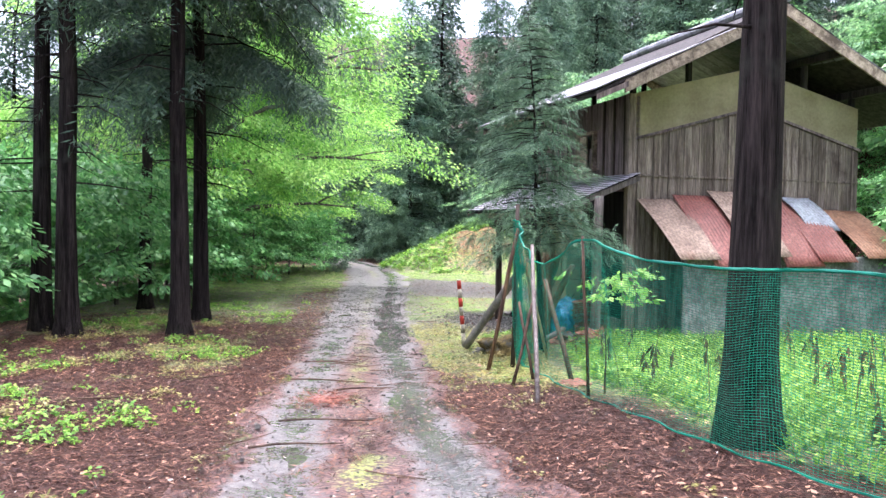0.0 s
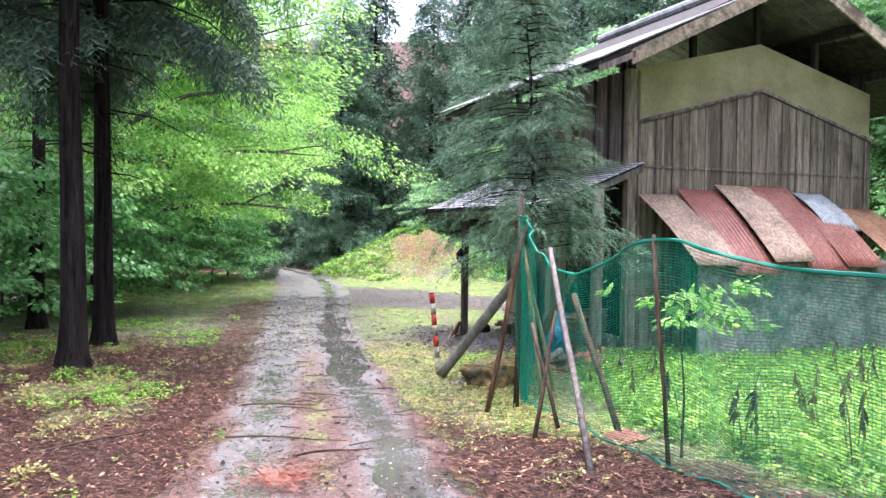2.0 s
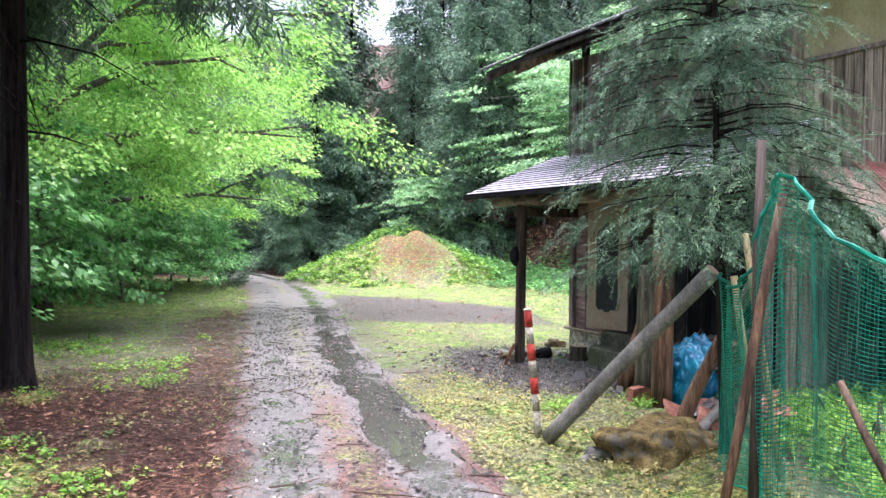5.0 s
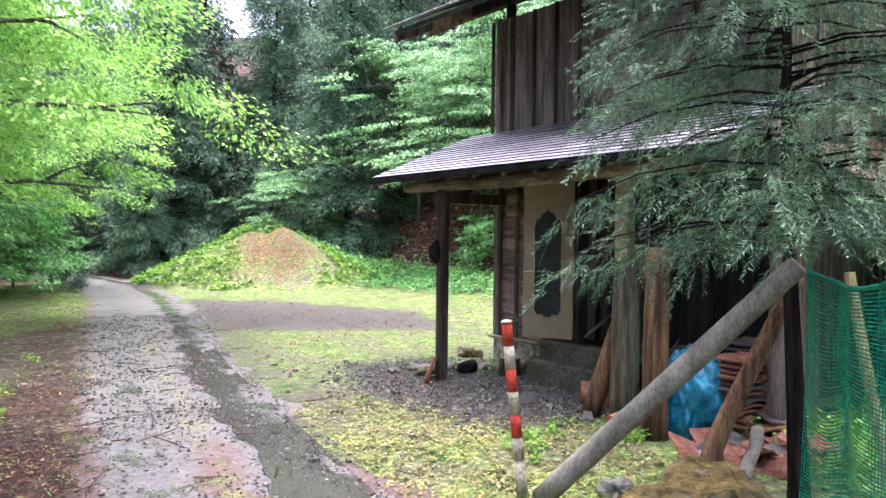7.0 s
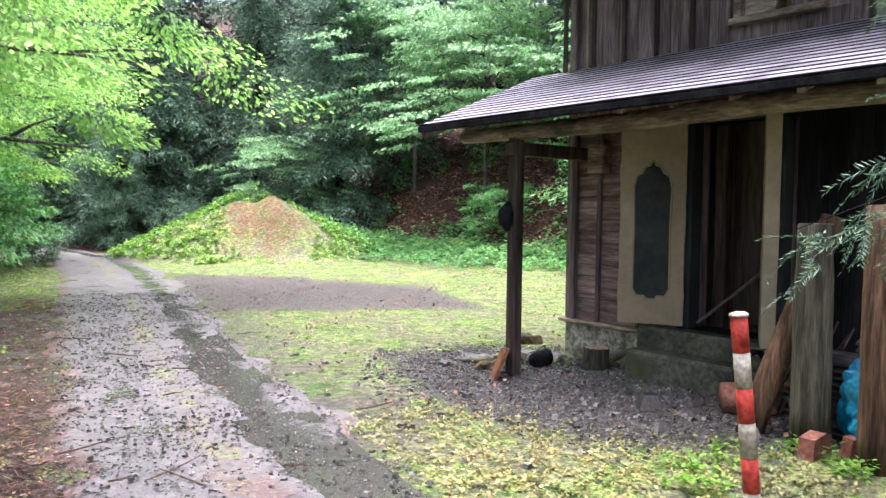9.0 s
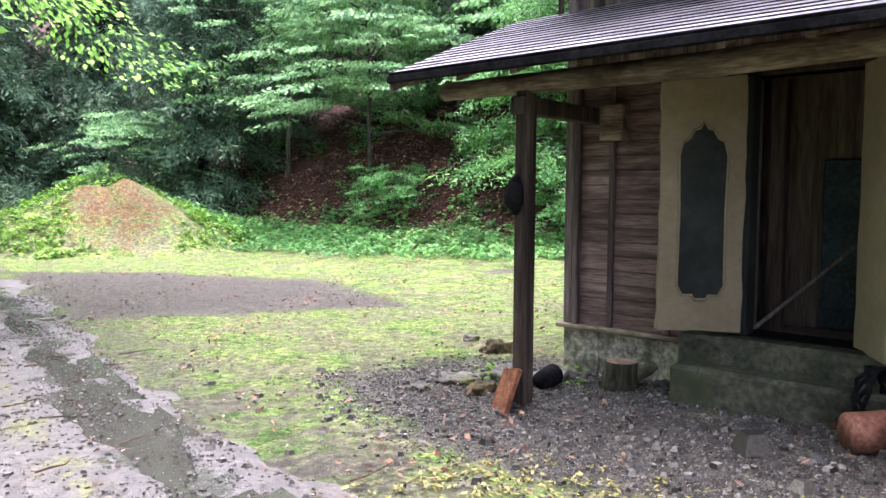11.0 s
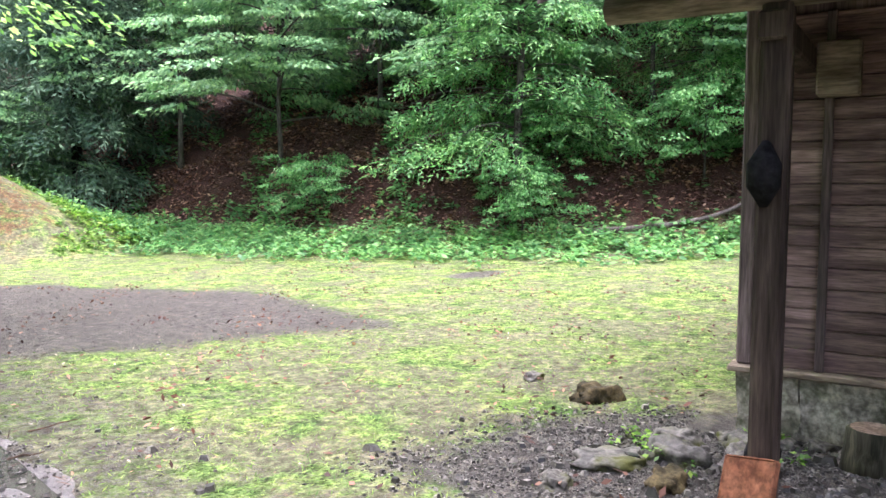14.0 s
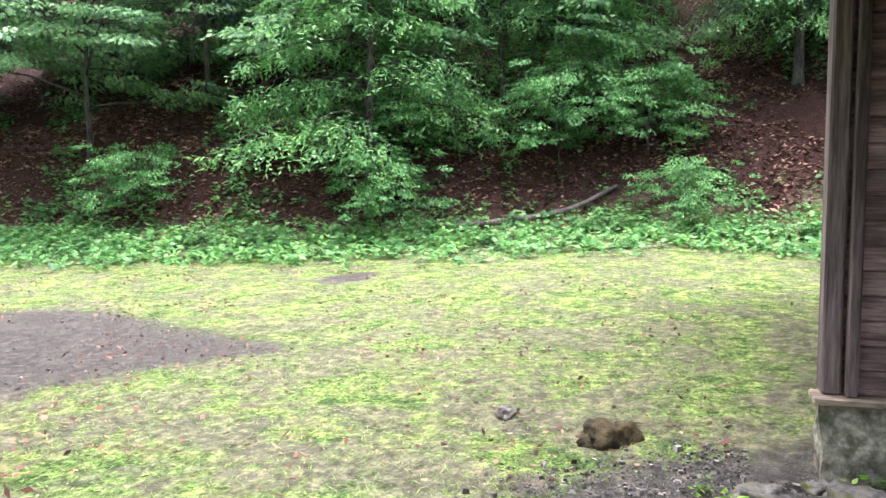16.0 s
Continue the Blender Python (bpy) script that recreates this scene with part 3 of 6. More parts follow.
colour_attribute(road.data, "wear", needles.ravel(), film.ravel(), mossy.ravel())

# standing water along the wheel lines
m_water, nt, p = nodes_of("muddy_water")
p.inputs["Base Color"].default_value = (0.055, 0.054, 0.044, 1)
p.inputs["Roughness"].default_value, p.inputs["IOR"].default_value = 0.06, 1.33
nt.links.new(bump_of(nt, noise_of(nt, 22, 3, 0.6).outputs[0], 0.12, 0.004), p.inputs["Normal"])
wy = np.arange(2.5, 25.0, 0.12)
for lo, hi, level in ((0.22, 0.9, 0.0115), (-0.8, -0.22, 0.007)):
    WU, WY = np.meshgrid(np.linspace(lo, hi, 12), wy)
    WX = road_x(WY) + WU * road_w(WY)
    WZ = land(WX, WY, False) + level + 0.004 * np.sin(0.9 * WY + 1.0) - 0.006 * (1 - smooth(9, 13, WY)) + (0.010 * smooth(12.5, 15, WY) * (1 - smooth(20, 22, WY)) if lo > 0 else -0.008 * smooth(9, 14, WY))
    tagged(new("puddle", grid_mesh("puddle", WX, WY, WZ, m_water)), "muddy rainwater standing in the wheel rut", "puddle", kind="structure")

# ---- the storehouse: local x runs east from its south-west corner, y north along the west wall ----
HOUSE = pose(3.48, 14.53, 0, 0, 0, 16.5)
HW, HL = 5.3, 4.08          # width and length
FLOOR, BAND, EAVE = -0.12, 3.21, 4.1   # sill, top of the boards at the corners, top of the plaster at the corners
house = thing("storehouse", HOUSE, "old two-storey earthen storehouse with weathered boards and raised roof", "storehouse")
rng = random.Random(4)


def gable(u, low, high):
    return low + (high - low) * (1 - abs(u - HW / 2) / (HW / 2))


# walls as solid shells, 0.2 m thick, with the doorway and the upper window cut out of the west one
DOOR = (1.68, 2.5, -0.05, 1.9)
WINDOW = (1.40, 2.06, 2.80, 3.5)
west_wall = part("west_wall", Geo().box((0.02, 0, -0.6), (0.22, DOOR[0], BAND), 0.01), M_DARKPLANK, house, "dark timber west wall")
for lo, hi in (((0.02, DOOR[1], -0.6), (0.22, HL, 2.6)), ((0.02, DOOR[0], DOOR[3]), (0.22, DOOR[1], 2.6)), ((0.02, DOOR[0], -0.6), (0.22, DOOR[1], DOOR[2])), ((0.02, WINDOW[1], 2.6), (0.22, HL, EAVE)), ((0.02, DOOR[0], 2.6), (0.22, WINDOW[1], WINDOW[2])), ((0.02, 0, BAND), (0.22, WINDOW[0], EAVE)), ((0.02, WINDOW[0], WINDOW[3]), (0.22, WINDOW[1], EAVE))):
    part("wall_panel", Geo().box(lo, hi, 0.01), M_DARKPLANK, west_wall)
g = Geo().slab([(0.02, -0.6), (HW - 0.02, -0.6), (HW - 0.02, EAVE), (HW / 2, EAVE + 0.66), (0.02, EAVE)], 0.2, pose(0, 0.0, 0))
south_wall = part("south_wall", g, M_PLASTER, house, "stained ochre plaster gable above weathered boards")
g = Geo().slab([(0.02, -0.6), (HW - 0.02, -0.6), (HW - 0.02, EAVE), (HW / 2, EAVE + 0.66), (0.02, EAVE)], 0.2, pose(0, HL - 0.2, 0))
north_wall = part("north_wall", g, M_PLASTER, house)
NORTH = Matrix.Translation((0, HL, 0)) @ pose(0, 0, 0, 0, 0, -11) @ Matrix.Translation((0, -HL, 0))
north_wall.matrix_basis = NORTH
part("east_wall", Geo().box((HW - 0.22, 0.2, -0.6), (HW - 0.02, HL - 1.3, EAVE), 0.01), M_PLASTER, house)
part("inner_floor", Geo().box((0.22, 0.2, -0.16), (HW - 0.22, HL - 1.3, -0.06), 0.01), M_INNER, house)
part("inner_ceiling", Geo().box((0.22, 0.2, 2.3), (HW - 0.22, HL - 1.3, 2.4), 0.01), M_INNER, house)
part("inner_partition", Geo().box((0.75, 0.2, -0.06), (0.8, HL - 0.4, 2.3), 0.01), M_INNER, house, "dim brown board partition inside the doorway")
part("blue_panel", Geo().box((0.68, 1.3, -0.04), (0.74, 2.18, 1.3), 0.01), M_BLUEDOOR, house, "dark blue-grey panel leaning inside")
part("inner_post", Geo().box((0.24, DOOR[1] - 0.16, -0.05), (0.36, DOOR[1] - 0.04, DOOR[3]), 0.01), M_POST, house)
part("lintel", Geo().box((-0.02, DOOR[0] - 0.2, DOOR[3]), (0.2, DOOR[1] + 0.2, DOOR[3] + 0.16), 0.01), M_POST, house)
part("door_frame", Geo().box((-0.14, DOOR[1] - 0.04, -0.05), (0.05, DOOR[1] + 0.1, DOOR[3]), 0.015), M_DARKPLASTER, house)
part("door_frame", Geo().box((-0.14, DOOR[0] - 0.12, -0.05), (0.05, DOOR[0] + 0.02, DOOR[3]), 0.015), M_DARKPLASTER, house)
part("threshold", Geo().box((-0.16, DOOR[0] - 0.12, -0.07), (0.2, DOOR[1] + 0.1, -0.03), 0.008), M_BLACK, house)

# gable boards, one by one, their tops following the roof
board_w = 0.165
n = int(HW / board_w)
for i in range(n):
    u0 = i * HW / n
    u1 = u0 + HW / n - 0.006
    d = rng.uniform(0.022, 0.034)
    o = Geo().slab([(u0, -0.35), (u1, -0.35), (u1, gable(u1, BAND, 3.93)), ((u0 + u1) / 2, gable((u0 + u1) / 2, BAND, 3.93)), (u0, gable(u0, BAND, 3.93))], d, pose(0, -d - 0.002, 0))
    part("plank", o, M_PLANK, south_wall)
for i in range(n):
    if i % 2 == 0:
        u0 = (i + 1) * HW / n
        o = Geo().slab([(u0 - 0.018, -0.3), (u0 + 0.018, -0.3), (u0 + 0.018, gable(u0, BAND, 3.93) - 0.01), (u0 - 0.018, gable(u0, BAND, 3.93) - 0.01)], 0.02, pose(0, -0.058, 0))
        part("batten", o, M_PLANK, south_wall)
for s in (0, 1):
    a, b = ((-0.03, BAND), (HW / 2, 3.94)) if s == 0 else ((HW / 2, 3.94), (HW + 0.03, BAND))
    part("cap_board", Geo().slab([(a[0], a[1]), (b[0], b[1]), (b[0], b[1] + 0.05), (a[0], a[1] + 0.05)], 0.075, pose(0, -0.077, 0)), M_DARKPLANK, south_wall, "dark cap board over the gable planks")
part("cross_rail", Geo().box((0, -0.05, 2.56), (HW, -0.036, 2.6), 0.004), M_PLANK, south_wall)
part("corner_post", Geo().box((-0.075, -0.09, -0.6), (0.075, 0.06, EAVE), 0.012), M_PLANK, house, "weathered corner post")

# upper west wall: wide dark boards with upright battens
v = 0.08
while v < HL - 0.02:
    v1 = min(v + 0.212, HL)
    if not (v1 > WINDOW[0] - 0.06 and v < WINDOW[1] + 0.06):
        part("board", Geo().box((-0.012, v, 2.3), (0.018, v1 - 0.005, EAVE), 0.004), M_DARKPLANK, west_wall)
    else:
        part("board", Geo().box((-0.012, v, 2.3), (0.018, v1 - 0.005, WINDOW[2] - 0.05), 0.004), M_DARKPLANK, west_wall)
        part("board", Geo().box((-0.012, v, WINDOW[3] + 0.05), (0.018, v1 - 0.005, EAVE), 0.004), M_DARKPLANK, west_wall)
    v = v1
for k in range(11):
    v = 0.12 + k * 0.405
    if WINDOW[0] - 0.1 < v < WINDOW[1] + 0.1:
        continue
    part("batten", Geo().box((-0.05, v, 2.3), (-0.013, v + 0.045, EAVE), 0.005), M_POST, west_wall)
win = thing("window_1", Matrix.Identity(4), "", "")
win.parent = house
for nm, lo, hi in (("frame_head", (-0.07, WINDOW[0] - 0.07, WINDOW[3] - 0.01), (0.1, WINDOW[1] + 0.07, WINDOW[3] + 0.05)), ("sill", (-0.1, WINDOW[0] - 0.1, WINDOW[2] - 0.06), (0.1, WINDOW[1] + 0.1, WINDOW[2])),
                   ("frame_side", (-0.07, WINDOW[0] - 0.07, WINDOW[2]), (0.1, WINDOW[0], WINDOW[3] - 0.01)), ("frame_side", (-0.07, WINDOW[1], WINDOW[2]), (0.1, WINDOW[1] + 0.07, WINDOW[3] - 0.01)),
                   ("shutter", (-0.02, WINDOW[0] + 0.36, WINDOW[2] + 0.01), (0.03, WINDOW[1] - 0.01, WINDOW[3] - 0.02))):
    part(nm, Geo().box(lo, hi, 0.008), M_BEAM, win)

# lower west wall: horizontal siding, posts, sill and stone base
SID0, SID1 = 2.66, HL - 0.06
rows = 17
for k in range(rows):
    z0 = FLOOR + k * 0.122
    for a, b in ((SID0, 3.12), (3.12, 3.64), (3.64, SID1)):
        if a == SID0 and k > 15:
            continue
        d = rng.uniform(0.028, 0.038)
        part("siding_board", Geo().box((-d, a + 0.003, z0), (0.018, b - 0.003, z0 + 0.118), 0.006), M_SIDING, west_wall)
for v in (3.12, 3.64):
    part("batten", Geo().box((-0.075, v - 0.025, FLOOR), (-0.036, v + 0.025, 1.95), 0.006), M_DARKPLANK, west_wall)
part("corner_post", Geo().box((-0.07, HL - 0.07, FLOOR), (0.09, HL + 0.02, EAVE), 0.012), M_DARKPLANK, house, "dark red-brown corner post")
part("corner_trim", Geo().box((-0.1, HL - 0.14, FLOOR), (-0.04, HL - 0.085, 1.96), 0.008), M_DARKPLANK, house)
# near-black boards over the southern lower part of the west wall
M_DARKBOARD = stained("tarred_board", (0.008, 0.008, 0.009), (0.026, 0.025, 0.026), 2.5, GRAIN_Z, 0.7, 14, 0.5)
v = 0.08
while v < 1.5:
    part("tarred_board", Geo().box((-0.018, v, -0.4), (0.016, v + 0.2, 2.28), 0.004), M_DARKBOARD, west_wall, "near-black board")
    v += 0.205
part("sill_board", Geo().box((-0.13, 2.9, FLOOR - 0.04), (0.05, HL + 0.06, FLOOR), 0.008), M_BEAM, house, "wet wooden sill board")


def rubble(lo, hi, seed, rough=0.045):
    """A rough block of mortared stone."""
    bm = bmesh.new()
    bmesh.ops.create_cube(bm, size=1)
    bmesh.ops.subdivide_edges(bm, edges=bm.edges, cuts=9, use_grid_fill=True)
    for w in bm.verts:
        p = Vector([lo[i] + (w.co[i] + 0.5) * (hi[i] - lo[i]) for i in range(3)])
        w.co = p + Vector((noise.noise(p * 5 + Vector((seed, 0, 0))), noise.noise(p * 5 + Vector((0, seed, 3))), 0.4 * noise.noise(p * 4))) * rough
    me = bpy.data.meshes.new("stone_base")
    bm.to_mesh(me)
    bm.free()
    me.materials.append(M_FOUND)
    return me


for k, (a, b) in enumerate(((2.62, 3.2), (3.2, 3.75), (3.75, HL + 0.005))):
    part("base_stone", rubble((-0.06, a, -0.85), (0.1, b, FLOOR - 0.045), 7 + k), None, house, "rough mortared stone base")
part("base_stone", rubble((-0.06, 0.0, -0.85), (0.1, 1.5, FLOOR - 0.045), 12), None, house)
part("base_stone", rubble((0.0, HL - 0.12, -0.85), (HW, HL - 0.02, FLOOR - 0.045), 13), None, house).matrix_basis = NORTH

# raised roof on struts
RS, RU0, RV0, RV1 = 0.5, -1.2, -0.92, HL + 0.75
RIDGE = 3.95 + RS * (HW / 2 - RU0)
roof = part("roof", Geo().slab([(RU0, 3.87), (HW / 2, RIDGE - 0.1), (HW - RU0, 3.87), (HW - RU0, 3.93), (HW / 2, RIDGE - 0.04), (RU0, 3.93)], RV1 - RV0, pose(0, RV0, 0)), M_ROOFTIMBER, house, "dark boarded roof deck")
slope = math.atan(RS)
run = math.hypot(HW / 2 - RU0, RIDGE - 3.95)
nrow = 15
for side in (0, 1):
    for k in range(nrow):
        a = k * run / nrow
        o = Geo()
        m = (Matrix.Translation((RU0 - 0.03, 0, 3.94)) @ pose(0, 0, 0, 0, -math.degrees(slope), 0)) if side == 0 else (Matrix.Translation((HW - RU0 + 0.03, 0, 3.94)) @ pose(0, 0, 0, 0, math.degrees(slope), 0) @ Matrix.Diagonal((-1, 1, 1, 1)))
        j = 0
        yy = RV0 - 0.04
        while yy < RV1 + 0.04:
            o.box((a - 0.01, yy, 0.004 * (k % 2)), (a + run / nrow + 0.05, yy + 0.29, 0.035), 0.01, m @ pose(0, 0, 0.014 + 0.001 * j % 3, 0, 2.4, 0))
            yy += 0.3
            j += 1
        if side == 1:
            o.f = [f[::-1] for f in o.f]
        part("tile_course", o, M_TILE, roof)
part("ridge_cap", Geo().tube([(HW / 2, RV0 - 0.05, RIDGE + 0.03), (HW / 2, RV1 + 0.05, RIDGE + 0.03)], [0.11, 0.11], 10), M_TILE, roof)
for yy in (RV0 - 0.045, RV1 + 0.005):
    part("bargeboard", Geo().slab([(-0.66, 3.93), (HW / 2, RIDGE - 0.33), (HW / 2, RIDGE - 0.11), (-0.66, 4.15)], 0.04, pose(0, yy, 0)), M_BEAM, roof, "pale weathered bargeboard")
    part("bargeboard", Geo().slab([(HW / 2, RIDGE - 0.33), (HW + 0.66, 3.93), (HW + 0.66, 4.15), (HW / 2, RIDGE - 0.11)], 0.04, pose(0, yy, 0)), M_BEAM, roof, "pale weathered bargeboard")
    part("eave_edge", Geo().slab([(RU0, 3.78), (-0.6, 4.04), (-0.6, 4.14), (RU0, 3.88)], 0.05, pose(0, yy - 0.002, 0)), M_DARKPLANK, roof)
for u in (0.1, 1.3, HW / 2, HW - 1.3, HW - 0.1):
    zt = 3.82 + RS * (min(u, HW - u) - RU0)
    part("purlin", Geo().box((u - 0.06, RV0 + 0.05, zt - 0.15), (u + 0.06, RV1 - 0.05, zt), 0.012), M_ROOFTIMBER, roof)
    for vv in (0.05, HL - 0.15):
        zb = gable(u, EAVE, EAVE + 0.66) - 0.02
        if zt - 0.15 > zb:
            part("strut", Geo().box((u - 0.05, vv, zb), (u + 0.05, vv + 0.1, zt - 0.15), 0.01), M_ROOFTIMBER, roof)

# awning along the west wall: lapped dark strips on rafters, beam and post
# black deck: the shade in the gaps between strips is put into its colour
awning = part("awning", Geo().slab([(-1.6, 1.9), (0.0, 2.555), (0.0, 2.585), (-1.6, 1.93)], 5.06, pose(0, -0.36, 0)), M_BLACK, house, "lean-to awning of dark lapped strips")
an = 15
alen, aang = math.hypot(1.64, 0.671), math.degrees(math.atan2(0.655, 1.6))
for k in range(an):
    a = k * alen / an
    m = Matrix.Translation((-1.63, 0, 1.922)) @ pose(0, 0, 0, 0, -aang, 0)
    o = Geo()
    yy = -0.42
    while yy < 4.6:
        y1 = min(yy + rng.uniform(1.5, 1.9), 4.7)
        o.box((a - 0.01, yy, 0.0), (a + 0.8 * alen / an, y1 - 0.003, 0.012 + rng.uniform(0, 0.002)), 0.002, m @ pose(0, 0, 0.007, 0, 0.0, rng.uniform(-0.08, 0.08)))
        yy = y1
    part("roof_strip", o, M_ROOF, awning)
    # black bar before each strip paints the shadow line of the lap
    part("lap_shade", Geo().box((a - 0.024, -0.42, -0.012), (a - 0.011, 4.7, 0.027), 0.003, m), M_BLACK, awning, "black bar standing in for the shadow line under a lap")
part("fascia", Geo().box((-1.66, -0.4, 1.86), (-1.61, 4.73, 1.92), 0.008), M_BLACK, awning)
for k in range(11):
    v = -0.3 + k * 0.48
    o = Geo().slab([(-1.59, 1.83), (0.0, 2.485), (0.0, 2.55), (-1.59, 1.895)], 0.05, pose(0, v, 0))
    part("rafter", o, M_BEAM, awning)
part("verge_board", Geo().slab([(-1.62, 1.8), (0.0, 2.455), (0.0, 2.56), (-1.62, 1.905)], 0.03, pose(0, 4.7, 0)), M_DARKPLANK, awning)
part("verge_board", Geo().slab([(-1.62, 1.8), (0.0, 2.455), (0.0, 2.56), (-1.62, 1.905)], 0.03, pose(0, -0.39, 0)), M_GREYSTICK, awning, "pale weathered verge board")
part("eave_beam", Geo().tube([(-1.17, -0.3, 1.84), (-1.15, 1.0, 1.86), (-1.19, 2.4, 1.82), (-1.17, 4.55, 1.83)], [0.075, 0.085, 0.08, 0.07], 8, 0.06), M_BEAM, awning, "peeling rough-hewn eave beam", True)
part("tie_beam", Geo().box((-1.27, 3.70, 1.60), (-0.1, 3.82, 1.73), 0.012), M_POST, awning)
part("bracket", Geo().box((-0.2, 3.48, 1.46), (-0.06, 3.7, 1.76), 0.012), M_BEAM, awning)
post = part("awning_post", Geo().box((-1.23, 3.68, -0.64), (-1.11, 3.81, 1.78), 0.018), M_POST, house, "dark worn awning post with black knot")
part("knot", Geo().tube([(-1.25, 3.77, 0.86), (-1.27, 3.77, 0.95), (-1.275, 3.77, 1.05), (-1.24, 3.77, 1.15)], [0.02, 0.075, 0.075, 0.02], 8), M_BLACK, post, "", True)

# the thick plastered door leaves, swung open
ARCH = [(-0.17, 0.34), (-0.13, 0.27), (-0.06, 0.27), (-0.04, 0.24), (0.04, 0.24), (0.06, 0.27), (0.13, 0.27), (0.17, 0.34), (0.165, 0.9), (0.175, 1.3), (0.15, 1.4), (0.10, 1.43), (0.07, 1.49), (0.03, 1.5), (0.0, 1.55), (-0.03, 1.5), (-0.07, 1.49), (-0.10, 1.43), (-0.15, 1.4), (-0.175, 1.3), (-0.165, 0.9)]


def door_leaf(hinge, free, name, arch=True):
    hx, hy = hinge
    ang = math.degrees(math.atan2(free[1] - hy, free[0] - hx))
    w = math.hypot(free[0] - hx, free[1] - hy)
    d = new(name)
    d.parent = house
    d.matrix_basis = pose(hx, hy, 0.0, 0, 0, ang)
    tagged(d, "thick cream plaster door leaf standing open")
    bm = bmesh.new()
    bmesh.ops.create_cube(bm, size=1)
    bmesh.ops.subdivide_edges(bm, edges=bm.edges, cuts=12, use_grid_fill=True)
    for q in bm.verts:
        p = Vector(((q.co.x + 0.5) * w, q.co.y * 0.11, (q.co.z + 0.5) * 1.88))
        edge = 1.0 if (abs(q.co.x) > 0.45 or abs(q.co.z) > 0.47) else 0.25
        q.co = p + Vector((noise.noise(p * 6), 0.3 * noise.noise(p * 5 + Vector((3, 1, 0))), noise.noise(p * 7 + Vector((0, 5, 2))))) * 0.016 * edge
    me = bpy.data.meshes.new("leaf")
    bm.to_mesh(me)
    bm.free()
    me.materials.append(M_LEAFPLASTER)
    part("leaf", me, None, d)
    for s in (-1, 1) if arch else ():
        o = Geo().slab([(w / 2 + x, z) for x, z in ARCH], 0.012, pose(0, -0.062 - 0.004, 0) if s < 0 else pose(0, 0.054, 0))
        part("arched_panel", o, M_DARKPLASTER, d, "dark arched plaster panel")
        rim = [Vector((w / 2 + x, s * 0.064, z)) for x, z in ARCH]
        part("panel_rim", Geo().tube(rim + rim[:1], [0.011] * (len(rim) + 1), 5), M_LEAFPLASTER, d)
    return d


door_leaf((-0.16, 2.5), (-0.49, 3.0), "door_leaf")
door_leaf((-0.18, 1.66), (-0.64, 1.38), "door_leaf", False)
part("prop_stick", Geo().tube([(-0.05, 2.42, 0.02), (0.4, 1.75, 0.75)], [0.016, 0.014], 6), M_GREYSTICK, house)

# entrance steps
steps = thing("entrance_steps", HOUSE, "two mossy concrete entrance steps at the storehouse door", "steps")
part("lower_step", Geo().box((-0.6, 1.1, -0.72), (-0.16, 2.84, -0.225), 0.03), M_CONC, steps)
part("upper_step", Geo().box((-0.36, 1.3, -0.72), (-0.07, 2.89, -0.03), 0.03), M_CONC, steps)
slab_ob = thing("step_slab", HOUSE @ pose(-0.82, 2.1, -0.51), "flat grey stepping stone before the entrance", "stone")
part("slab", Geo().tube([(0, 0, -0.05), (0, 0, 0.0), (0, 0, 0.02)], [0.42, 0.42, 0.36], 18, 0.06), M_ROCK, slab_ob)
slab_ob.scale = (0.6, 1.25, 1)


# ---- trees ----
def gz(x, y):
    return float(land(x, y))


